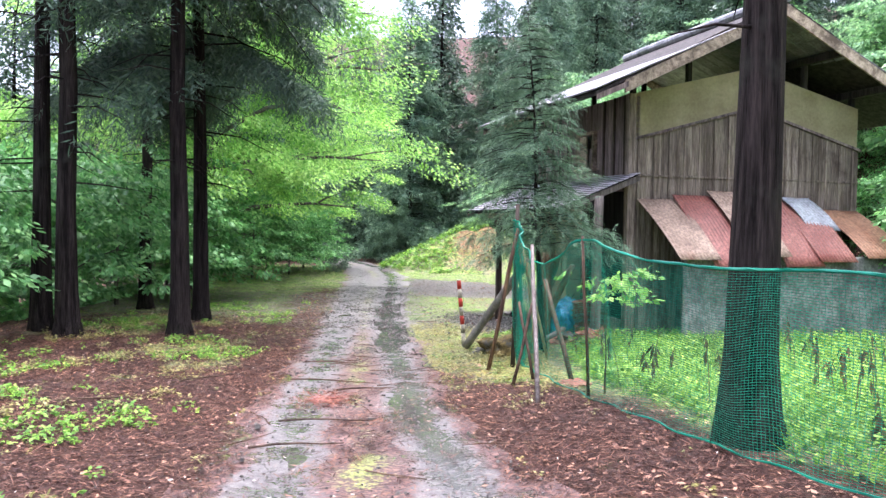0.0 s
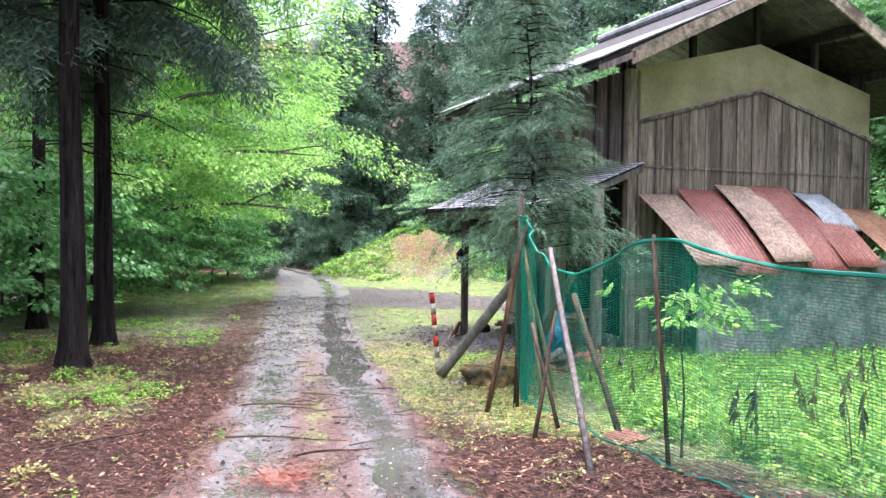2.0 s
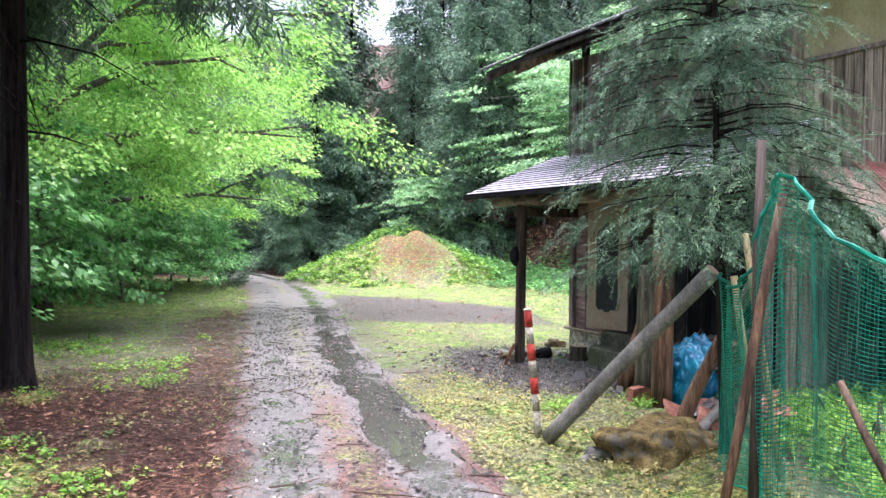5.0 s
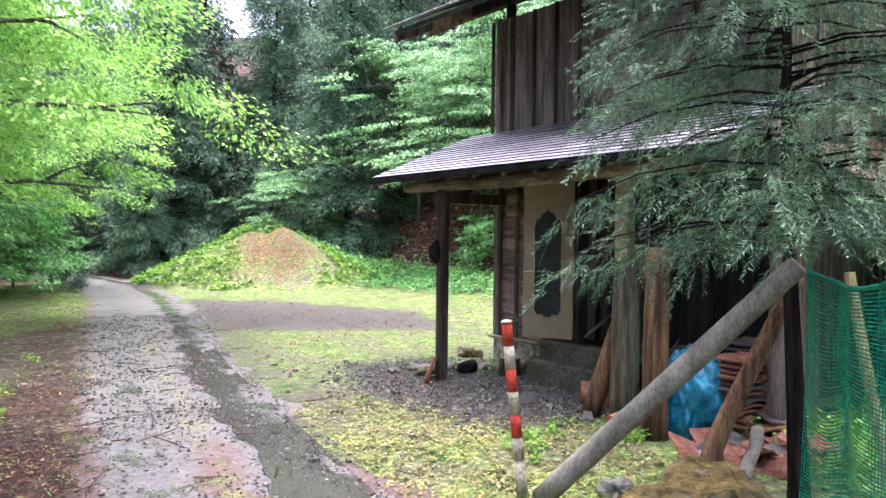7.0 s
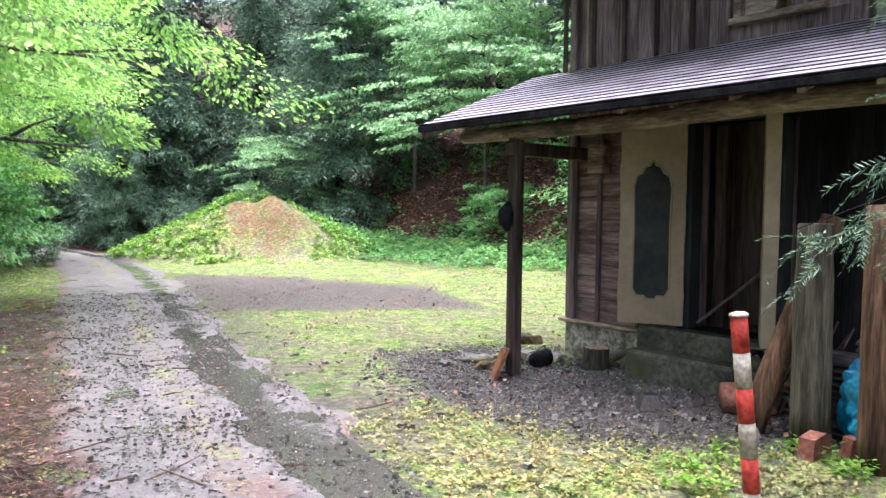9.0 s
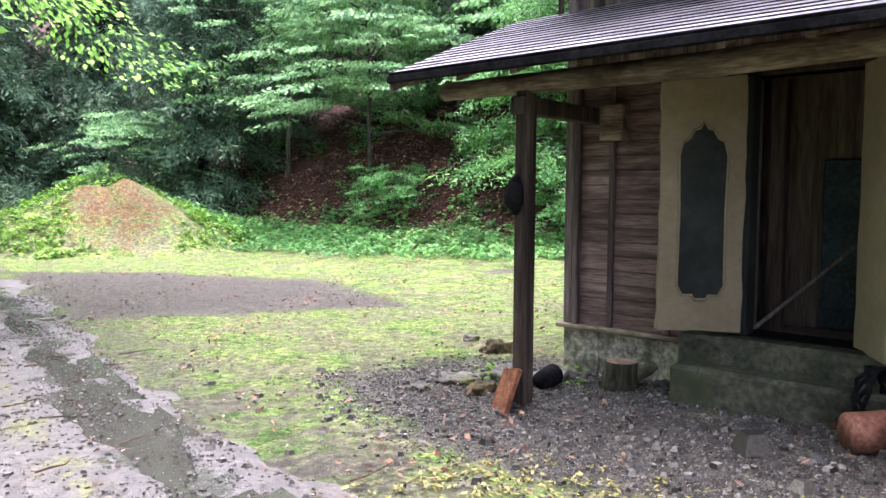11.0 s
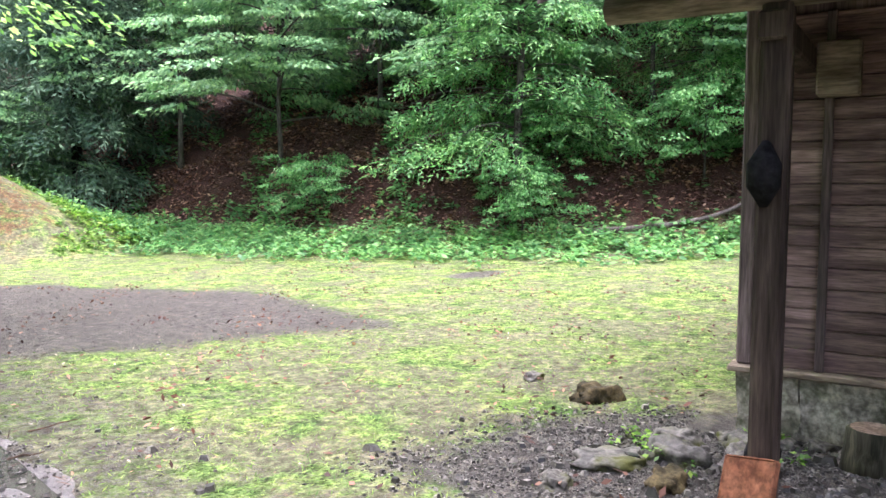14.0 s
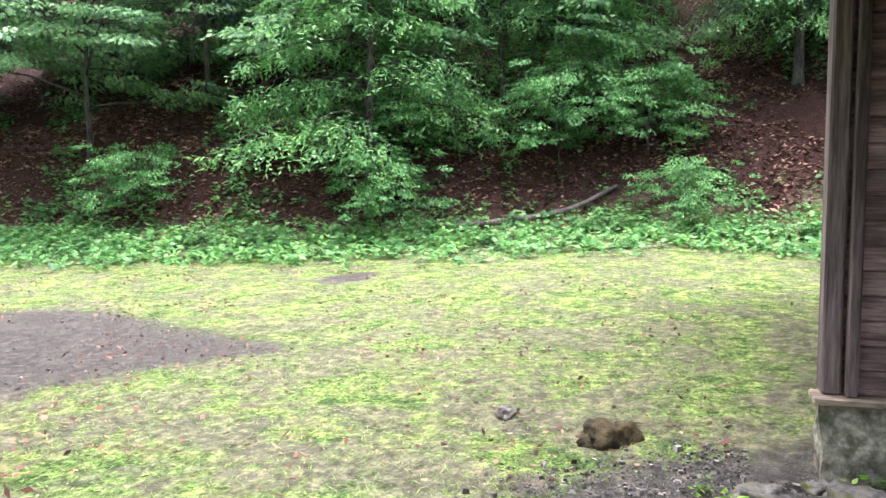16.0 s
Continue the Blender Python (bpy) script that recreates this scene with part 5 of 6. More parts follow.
scatter("ferns", 22000, (2, 14, 24, 48), lambda x, y: np.exp(-(((bank_depth(x, y) + 0.5 + 0.8 * wobble(x, y)) / 1.4) ** 2)) * clear(x, y), 10, herbs(0.34, 0.16, 10), M_FERN, "green ferns along the foot of the bank", "ferns")
scatter("mound_weeds", 3000, (-4, 36, 8, 45), lambda x, y: smooth(0.35, 0.65, np.hypot((x - MOUND[0] - 0.2) / 3.6, (y - MOUND[1] + 1.9) / 5.0) + 0.15 * wobble(x, y)) * (np.hypot((x - MOUND[0]) / 5.2, (y - MOUND[1]) / 4.2) < 1), 11, herbs(0.22, 0.13, 9), M_WEED, "green weeds on the earth mound", "weeds")
scatter("bank_undergrowth", 9000, (4, 16, 28, 52), lambda x, y: smooth(0.02, 0.35, wobble(x * 0.9, y * 0.9)) * smooth(0.3, 1.5, bank_depth(x, y)) * (1 - smooth(4, 9, bank_depth(x, y))), 12, herbs(0.5, 0.17, 14), M_SHRUB, "dark leafy undergrowth on the bank", "undergrowth")
scatter("forest_undergrowth", 2400, (-16, 4, -6.5, 44), lambda x, y: smooth(5.5, 7.5, road_x(y) - road_w(y) - x), 13, herbs(0.6, 0.17, 14), M_SHRUB, "leafy undergrowth below the cedars", "undergrowth")


def pebbles(size):
    def build(rng, p):
        n = len(p)
        r = size * rng.lognormal(0, 0.45, n)[:, None]
        a = rng.uniform(0, 6.28, n)
        ax = np.stack([np.cos(a), np.sin(a), np.zeros(n)], 1) * r
        ay = np.stack([-np.sin(a), np.cos(a), np.zeros(n)], 1) * r * rng.uniform(0.5, 1.0, (n, 1))
        up = np.array([0, 0, 1.0]) * r * rng.uniform(0.4, 0.8, (n, 1))
        c = p
        k = rng.uniform(0.4, 0.75, (n, 1))
        top = [c + ax * k + up, c + ay * k + up, c - ax * k + up, c - ay * k + up]
        bot = [c + ax, c + ay, c - ax, c - ay]
        quads = [top] + [[bot[i], bot[(i + 1) % 4], top[(i + 1) % 4], top[i]] for i in range(4)]
        return np.stack([np.stack(q, 1) for q in quads], 1).reshape(-1, 3)
    return build


scatter("gravel", 42000, (-0.5, 14, 4, 21), lambda x, y: inside(x, y, GRAVEL, 0.5) * clear(x, y), 14, pebbles(0.011), M_PEBBLE, "loose grey gravel before the storehouse", "gravel")
scatter("road_stones", 80000, (-5, 4, 1.5, 28), lambda x, y: on_road(x, y) * np.clip(0.25 + 0.9 * smooth(9, 17, y), 0, 1) * np.clip(0.6 + wobble(x * 2, y * 2), 0.1, 1), 15, lifted(pebbles(0.011), 0.03), M_PEBBLE, "small wet stones on the track", "gravel")
scatter("clearing_stones", 6000, (-1.5, 15, 4.5, 33), lambda x, y: np.clip(inside(x, y, DIRT, 0.6) + 0.25 * smooth(1.8, 0, x - road_x(y) - road_w(y)), 0, 1) * (~on_road(x, y)), 16, pebbles(0.010), M_PEBBLE, "small stones in the bare soil", "gravel")


# ---- things by the storehouse ----
def local(u, v, z=0.0):
    return HOUSE @ Vector((u, v, z))


def catmull(pts, n):
    pts = [Vector(p) for p in pts]
    q = [pts[0] * 2 - pts[1]] + pts + [pts[-1] * 2 - pts[-2]]
    out = []
    for i in range(1, len(q) - 2):
        for k in range(n):
            t = k / n
            a, b, c, d = q[i - 1:i + 3]
            out.append(0.5 * ((2 * b) + (c - a) * t + (2 * a - 5 * b + 4 * c - d) * t * t + (3 * b - a - 3 * c + d) * t ** 3))
    return out + [pts[-1]]


# corrugated tin sheets leaning on the gable
def tin_sheet(name, u0, w, top, foot_v, foot_z, material, label, skew=0.0, lift=0.0):
    ln = math.hypot(foot_v + 0.1, top - foot_z)
    o = Geo()
    nu, nv, th = 60, 8, 0.004
    grid = []
    for j in range(nv + 1):
        t = j / nv
        for i in range(nu + 1):
            x = i / nu * w
            wave = 0.0055 * math.sin(2 * math.pi * x / 0.076) + 0.02 * math.sin(3 * t + u0 * 7) * (x / w - 0.5)
            v = -0.1 + (foot_v + 0.1) * t
            z = top + (foot_z - top) * t
            nrm = Vector((0, -(top - foot_z), -(foot_v + 0.1))).normalized()
            grid.append(Vector((u0 + x + skew * t, v, z)) + Vector((0, nrm.y, abs(nrm.z))) * (wave + lift + 0.05 * math.sin(math.pi * t)))
    k = len(grid)
    verts = grid + [p + Vector((0, th, -th)) for p in grid]
    faces = []
    for j in range(nv):
        for i in range(nu):
            a = j * (nu + 1) + i
            faces.append((a + nu + 1, a + nu + 2, a + 1, a))
            faces.append((k + a, k + a + 1, k + a + nu + 2, k + a + nu + 1))
    ring = [i for i in range(nu + 1)] + [j * (nu + 1) + nu for j in range(1, nv + 1)] + [nv * (nu + 1) + i for i in range(nu - 1, -1, -1)] + [j * (nu + 1) for j in range(nv - 1, 0, -1)]
    faces += [(ring[i], ring[(i + 1) % len(ring)], k + ring[(i + 1) % len(ring)], k + ring[i]) for i in range(len(ring))]
    o.add(verts, faces)
    ob = new(name, o.mesh(name, material, True))
    ob.matrix_world = HOUSE
    return tagged(ob, label, "tin sheet", "tin sheets leaning on the gable")


for u0, top, mt, lab, sk in ((0.12, 2.14, M_RUSTPINK, "rusty pinkish corrugated tin sheet leaning on the gable", 0.12), (0.86, 2.22, M_RUSTRED, "faded red corrugated tin sheet leaning on the gable", 0.1), (1.62, 2.31, M_RUSTPINK, "rusty pinkish corrugated tin sheet leaning on the gable", 0.1),
                             (2.36, 2.33, M_RUSTRED, "faded red corrugated tin sheet leaning on the gable", 0.1), (3.12, 2.2, M_RUSTRED, "faded red corrugated tin sheet leaning on the gable", 0.1), (4.2, 2.0, M_RUSTORANGE, "orange rusty corrugated tin sheet leaning on the gable", 0.1)):
    tin_sheet("tin_sheet", u0, 0.84 if u0 < 4 else 1.05, top, -1.38, 1.0 + 0.1 * math.sin(5 * u0), mt, lab, sk, 0.012 * (int(u0 * 2) % 2))
tin_sheet("tin_sheet", 3.28, 0.7, 2.2, -0.75, 1.55, M_GREYTIN, "blue-grey tin sheet with rust-stained edge", 0.2, 0.05)
M_PANEL = stained("grey_stained_panel", (0.13, 0.135, 0.125), (0.26, 0.265, 0.245), 2.2, None, 0.8, 20, 0.3, (0.08, 0.085, 0.07), 0.4, vary=0.0)
o = Geo().box((0.45, -1.22, -0.6), (5.2, -1.1, 1.1), 0.03)
tagged(part("low_wall", o, M_PANEL), "grey stained panel wall below the tin lean-to", "wall").matrix_world = HOUSE


# green net fence
TOP = [(1.38, 12.1, 1.04), (1.2, 11.6, 0.97), (1.08, 11.15, 1.14), (1.02, 10.76, 1.68), (1.12, 10.3, 1.28), (1.25, 9.4, 1.14), (1.47, 8.12, 1.47), (1.75, 7.0, 1.34), (2.12, 5.75, 1.32), (2.55, 4.85, 1.36), (3.3, 3.4, 1.3)]
FOOT = [(1.45, 12.2, -0.4), (1.28, 11.65, -0.38), (1.16, 11.2, -0.34), (1.1, 10.85, -0.32), (1.12, 10.3, -0.26), (1.25, 9.3, -0.2), (1.52, 7.9, -0.13), (1.78, 6.85, -0.06), (2.12, 5.65, 0.0), (2.52, 4.75, 0.03), (3.25, 3.35, 0.05)]
N_ALONG, N_UP = 60, 70
ct, cf = catmull(TOP, N_ALONG), catmull(FOOT, N_ALONG)


def net_point(i, t):
    p = cf[i].lerp(ct[i], t)
    s = i / N_ALONG
    fold = max(0.0, 1 - abs(s - 3.2) / 1.2)
    w = 0.03 * math.sin(9 * s + 2.5 * t) + 0.035 * fold * math.sin(23 * s + 3 * t) + 0.05 * math.sin(4.3 * s) * math.sin(math.pi * t)
    return p + Vector((w, 0.4 * w, -0.05 * math.sin(math.pi * t) * math.sin(5 * s)))


fence = thing("net_fence", Matrix.Identity(4), "green plastic net fence slung between leaning stakes", "fence")
o = Geo()
cols = len(ct)
P = [[net_point(i, j / N_UP) for j in range(N_UP + 1)] for i in range(cols)]
hw = 0.002
for j in range(N_UP + 1):
    for i in range(0, cols - 2, 2):
        a, b = P[i][j], P[i + 2][j]
        w = Vector((0, 0, hw * (1.9 if i < 3 * N_ALONG else 1.0)))
        o.add([a - w, b - w, b + w, a + w], [(0, 1, 2, 3)])
for i in range(0, cols, 2):
    d = (P[min(i + 1, cols - 1)][0] - P[max(i - 1, 0)][0]).normalized() * (0.0026 if i < 3 * N_ALONG else 0.0014)
    for j in range(0, N_UP, 2):
        a, b = P[i][j], P[i][j + 2] if j + 2 <= N_UP else P[i][N_UP]
        o.add([a - d, a + d, b + d, b - d], [(0, 1, 2, 3)])
part("netting", o, M_NET, fence, "fine green plastic netting")
part("top_cord", Geo().tube([p + Vector((0, 0, 0.01)) for p in [P[i][N_UP] for i in range(0, cols, 6)]], [0.013] * len(range(0, cols, 6)), 6, 0.3), M_NET, fence, "bunched green top hem")
part("foot_cord", Geo().tube([P[i][0] for i in range(0, cols, 6)], [0.009] * len(range(0, cols, 6)), 5, 0.3), M_NET, fence)
for a, b, r0, mt, lab in (((1.52, 7.86, -0.25), (1.47, 8.12, 1.52), 0.017, M_STAKE, "thin dark brown fence stake"), ((1.02, 10.98, -0.45), (1.06, 11.03, 1.92), 0.031, M_POST, "dark wooden corner stake"), ((1.02, 8.05, -0.3), (1.17, 10.1, 1.36), 0.026, M_GREYSTICK, "silvery leaning fence pole"),
                          ((1.55, 9.0, -0.25), (1.28, 9.6, 0.95), 0.03, M_STAKE, "short dark leaning stake"), ((0.66, 10.74, -0.42), (1.05, 10.78, 1.58), 0.028, M_SPLIT, "brown leaning stake"),
                          ((1.42, 11.5, -0.4), (1.3, 11.75, 1.05), 0.028, M_PALEWOOD, "pale bamboo stake"), ((1.6, 11.6, -0.4), (1.15, 11.35, 1.35), 0.022, M_PALEWOOD, "pale slanting bamboo stake"), ((0.88, 9.4, -0.35), (1.2, 9.95, 0.75), 0.02, M_STAKE, "thin brown leaning stick"), ((1.15, 9.6, -0.3), (1.02, 10.2, 0.6), 0.02, M_STAKE, "thin brown leaning stick")):
    a, b = Vector(a), Vector(b)
    part("stake", Geo().tube([a, a.lerp(b, 0.35) + Vector((0.008, 0, 0)), a.lerp(b, 0.7) - Vector((0.006, 0, 0)), b], [r0 * 1.08, r0, r0, r0 * 0.9], 8, 0.05), mt, fence, lab, True)

# withered stalks in the plot
rng = np.random.default_rng(90)
gs = Geo()
for k in range(95):
    x, y = rng.uniform(1.9, 8), rng.uniform(4.4, 12.5)
    if x < float(np.interp(y, (3, 5.5, 8, 11, 14), (3.7, 2.7, 2.1, 1.9, 2.4))) or math.hypot(x - 2.44, y - 6.05) < 0.5:
        continue
    z, h = gz(x, y), rng.uniform(0.3, 0.7)
    lx, ly = rng.normal(0, 0.1, 2)
    tipp = Vector((x + lx, y + ly, z + h))
    gs.tube([(x, y, z - 0.02), (x + lx * 0.4, y + ly * 0.4, z + h * 0.6), tipp, tipp + Vector((lx * 0.4, ly * 0.4, -0.12))], [0.006, 0.005, 0.004, 0.003], 4)
    for q in range(7):
        s = Vector((x + lx * 0.7, y + ly * 0.7, z + h * rng.uniform(0.5, 1.0)))
        e = s + Vector((rng.normal(0, 0.03), rng.normal(0, 0.03), -rng.uniform(0.08, 0.18)))
        w = Vector((rng.normal(0, 1), rng.normal(0, 1), 0)).normalized() * 0.018
        gs.add([s, s.lerp(e, 0.5) + w, e, s.lerp(e, 0.5) - w], [(0, 1, 2, 3)])
tagged(part("withered_stalks", gs, M_DRYWEED), "dark withered plant stalks among the weeds", "stalks", kind="stuff")

# bright sapling behind the net
sap = broad_tree("sapling", 95, 1.35, 0.5, 0.95, 7, 30, 9, 0.085, M_MAPLE, 0.5, M_STAKE, 0.012, spread=0.9)
plant(sap, 1.75, 8.2, 0, 1.0, "slender sapling with bright green leaves behind the net", "sapling")


# striped marker pole
pole = thing("marker_pole", Matrix.Identity(4), "leaning red and white striped marker pole", "pole")
pa, pb = Vector((0.40, 13.55, -0.55)), Vector((0.285, 13.6, 0.64))
cuts = (0.0, 0.205, 0.335, 0.465, 0.595, 0.725, 0.855, 0.985)
for k in range(7):
    a, b = pa.lerp(pb, cuts[k]), pa.lerp(pb, cuts[k + 1] - 0.002)
    part("band", Geo().tube([a, a.lerp(b, 0.5), b], [0.037, 0.037, 0.036], 14), M_RED if k % 2 == 0 and k > 0 else M_WHITE, pole, "red band" if k % 2 == 0 and k > 0 else "white band", True)
part("cap", Geo().tube([pa.lerp(pb, 0.986), pa.lerp(pb, 0.993), pa.lerp(pb, 1.0)], [0.041, 0.042, 0.03], 14), M_WHITE, pole, "white cap", True)

# leaning grey pole, split logs, other poles
LOGS = (("leaning_pole", [(0.42, 13.32, -0.5), (0.72, 12.92, 0.02), (1.02, 12.53, 0.53), (1.34, 12.12, 1.07)], (0.07, 0.067, 0.066, 0.063), M_LOG, "thick grey peeled pole leaning by the shed"),
        ("split_log", [(1.9, 14.2, -0.5), (1.91, 14.22, 0.3), (1.93, 14.24, 0.7), (1.95, 14.26, 1.12)], (0.108, 0.104, 0.1, 0.095), M_SPLIT, "upright brown split log under the awning"),
        ("mossy_log", [(1.96, 14.75, -0.5), (1.98, 14.78, 0.3), (1.99, 14.79, 0.65), (2.0, 14.8, 1.0)], (0.128, 0.122, 0.12, 0.11), M_MOSSLOG, "upright mossy grey log under the awning"),
        ("slanting_log", [(1.86, 15.2, -0.52), (2.0, 15.05, 0.15), (2.1, 14.93, 0.6), (2.2, 14.84, 1.05)], (0.092, 0.088, 0.082, 0.076), M_SPLIT, "slanting brown log leaning under the awning"),
        ("bent_branch", [(1.62, 13.25, -0.5), (1.75, 13.2, -0.1), (1.95, 13.1, 0.4), (2.2, 13.0, 0.95)], (0.07, 0.065, 0.06, 0.05), M_SPLIT, "pale bent branch leaning on the shed"),
        ("shed_post", [(2.75, 13.75, -0.5), (2.75, 13.75, 0.5), (2.76, 13.76, 1.4), (2.78, 13.8, 2.15)], (0.09, 0.09, 0.085, 0.08), M_GREYSTICK, "weathered grey post under the awning corner"),
        ("fallen_pipe", [(1.55, 12.75, -0.36), (1.75, 12.95, -0.3), (1.95, 13.1, -0.22), (2.1, 13.25, -0.16)], (0.045, 0.045, 0.045, 0.045), M_LOG, "short grey pipe lying on the rock"))
for i, (nm, pts, rad, mt, lab) in enumerate(LOGS):
    t = new(nm)
    t.location = pts[0]
    tagged(t, lab, "log" if "log" in nm else "pole")
    base = Vector(pts[0])
    part("shaft", Geo().tube([p - base for p in catmull(pts, 3)], list(np.interp(np.linspace(0, 1, 10), np.linspace(0, 1, 4), rad)), 14, 0.035, i), mt, t, "", True)
    d = (Vector(pts[-1]) - Vector(pts[-2])).normalized()
    part("cut_end", Geo().tube([Vector(pts[-1]) - base, Vector(pts[-1]) - base + d * 0.004], [rad[-1] * 0.93] * 2, 14), M_CUT, t, "pale cut end")


def boulder(name, at, size, seed, material, label, turn=0.0, category="rock", group=""):
    bm = bmesh.new()
    bmesh.ops.create_icosphere(bm, subdivisions=4, radius=1)
    for q in bm.verts:
        n = q.co.normalized()
        k = 1 + 0.42 * noise.noise(n * 1.4 + Vector((seed, 0, 0))) + 0.2 * noise.noise(n * 3.4 + Vector((0, seed, 0))) + 0.07 * noise.noise(n * 9)
        q.co = Vector((n.x * k * size[0], n.y * k * size[1], min(max(n.z, -0.35), 0.72) * k * size[2]))
    me = bpy.data.meshes.new(name)
    bm.to_mesh(me)
    bm.free()
    me.shade_smooth()
    me.materials.append(material)
    ob = new(name, me)
    ob.matrix_world = pose(at[0], at[1], gz(at[0], at[1]) + at[2], 0, 0, turn)
    return tagged(ob, label, category, group)


boulder("mossy_rock", (1.2, 12.68, 0.03), (0.56, 0.36, 0.27), 3, M_OCHREMOSS, "flat brown mossy rock below the leaning pole", 25)
boulder("rock", (0.72, 12.72, 0.0), (0.2, 0.12, 0.12), 5, M_ROCK, "wet grey rock with pale top", 10)
boulder("rock", (1.28, 12.82, 0.12), (0.17, 0.12, 0.13), 8, M_ROCK, "wet grey rock with pale top", 60)
boulder("rock", (0.98, 13.3, 0.0), (0.14, 0.12, 0.12), 9, M_ROCK, "small grey rock by the pole", 60)
for x, y, sx, sz, k in ((1.62, 18.45, 0.2, 0.13, 11), (1.9, 18.62, 0.16, 0.09, 12), (1.28, 18.28, 0.15, 0.1, 14), (2.05, 18.25, 0.17, 0.1, 15), (1.35, 18.7, 0.22, 0.08, 17), (1.75, 18.15, 0.12, 0.12, 18), (0.95, 18.75, 0.12, 0.06, 19)):
    boulder("stone", (x, y, 0.0), (sx, sx * 0.7, sz), k, M_ROCK if k != 14 else M_MOSSROCK, "wet stone at the foot of the awning post", 40 * k, "stone", "stones by the awning post")
boulder("mossy_stump", (2.4, 19.6, 0.02), (0.19, 0.13, 0.13), 9, M_MOSSROCK, "low rotten mossy stump in the grass", -38, "stump")
boulder("rock", (2.6, 20.4, 0.0), (0.1, 0.08, 0.07), 23, M_ROCK, "small grey rock in the grass", 20)
for k in range(7):
    p = local(-0.16 - 0.07 * (k % 3), 3.1 + 0.17 * k)
    boulder("stone", (p.x, p.y, 0.0), (0.07 + 0.015 * (k % 3), 0.06, 0.05), 30 + k, M_ROCK, "small stone below the storehouse wall", 33 * k, "stone", "stones below the wall")

# sawn stump
sp = local(-0.42, 3.33)
stump = thing("tree_stump", pose(sp.x, sp.y, gz(sp.x, sp.y)), "short sawn log stump with rough bark", "stump")
part("bark", Geo().tube([(0, 0, -0.05), (0, 0, 0.05), (0.005, 0, 0.12), (0.01, 0, 0.21)], [0.16, 0.145, 0.132, 0.128], 16, 0.07, 3), M_MOSSLOG, stump, "", True)
part("cut_face", Geo().tube([(0.01, 0, 0.208), (0.01, 0, 0.218)], [0.12, 0.118], 16, 0.03, 4), M_CUT, stump, "pale sawn face")
part("branch_stub", Geo().tube([(0.1, -0.05, 0.08), (0.2, -0.1, 0.13), (0.26, -0.13, 0.18)], [0.05, 0.04, 0.035], 8, 0.05), M_MOSSLOG, stump, "", True)

# rusty plate against the awning post
pl = local(-1.4, 3.8)
plate = thing("rusty_plate", pose(pl.x, pl.y, gz(pl.x, pl.y) - 0.01, 0, 0, 13.5 + 62) @ pose(0, 0, 0, 24, 12, 0), "rusty iron tray leaning on the awning post", "plate")
part("sheet", Geo().box((-0.14, 0, 0), (0.14, 0.012, 0.34), 0.004), M_RUST, plate)
part("rim", Geo().box((-0.15, -0.02, -0.004), (-0.14, 0.015, 0.344), 0.003), M_RUST, plate)
part("rim", Geo().box((0.14, -0.02, -0.004), (0.15, 0.015, 0.344), 0.003), M_RUST, plate)
part("rim", Geo().box((-0.14, -0.02, 0.34), (0.14, 0.015, 0.35), 0.003), M_RUST, plate)
can = thing("black_bucket", pose(1.62, 17.98, gz(1.62, 17.98)), "small black tipped bucket by the post", "bucket")
part("side", Geo().tube([(0, 0, 0.07), (0.1, 0.03, 0.08), (0.2, 0.06, 0.09)], [0.07, 0.085, 0.09], 14), M_BLACK, can, "", True)

# tile stacks, tarp and debris under the awning
rt = random.Random(12)
tile_mesh = Geo().slab([(-0.15, 0.0), (-0.1, 0.025), (0.0, 0.03), (0.1, 0.02), (0.15, 0.035), (0.15, 0.05), (0.1, 0.036), (0.0, 0.046), (-0.1, 0.041), (-0.15, 0.016)], 0.27, pose(0, -0.135, 0)).mesh("roof_tile", M_CLAY)
dark_mesh = tile_mesh.copy()
dark_mesh.materials.clear()
dark_mesh.materials.append(M_DARKTILE)
for cx, cy, hgt, mix in ((2.55, 13.95, 15, 0.45), (2.9, 14.3, 17, 0.2), (2.6, 14.45, 13, 0.3), (2.35, 14.85, 12, 0.1), (2.75, 14.85, 14, 0.1), (2.6, 15.35, 9, 0.1)):
    z = gz(cx, cy)
    for k in range(hgt):
        clay = rt.random() < mix or (mix > 0.4 and k > 9)
        ob = new("roof_tile", tile_mesh if clay else dark_mesh)
        ob.matrix_world = pose(cx + rt.uniform(-0.02, 0.02), cy + rt.uniform(-0.02, 0.02), z + 0.047 * k, 0, 0, 13.5 + rt.uniform(-5, 5))
        tagged(ob, "stacked terracotta roof tile" if clay else "stacked dark roof tile", "roof tile", "stacked roof tiles under the awning")
for k in range(26):
    x, y = rt.uniform(1.75, 2.75), rt.uniform(13.05, 13.75)
    clay = rt.random() < 0.55
    ob = new("roof_tile", tile_mesh if clay else dark_mesh)
    ob.matrix_world = pose(x, y, gz(x, y) + 0.03 + 0.2 * max(0, x - 1.9) * rt.random(), rt.uniform(-25, 25), rt.uniform(-30, 30), rt.uniform(0, 180))
    tagged(ob, "loose terracotta roof tile in the heap" if clay else "loose dark roof tile in the heap", "roof tile", "loose roof tiles in the heap")
for x, y, a, t in ((2.2, 15.5, 20, 60), (2.05, 14.95, 70, 75), (1.55, 8.9, 30, 5)):
    ob = new("broken_tile", tile_mesh)
    ob.matrix_world = pose(x, y, gz(x, y) + (0.12 if t > 50 else 0.01), t, 0, a)
    tagged(ob, "broken terracotta roof tile on the ground", "roof tile")
pot = thing("clay_pipe", pose(2.2, 15.62, gz(2.2, 15.62) + 0.11, 90, 0, 60), "broken orange clay pipe on the gravel", "pipe")
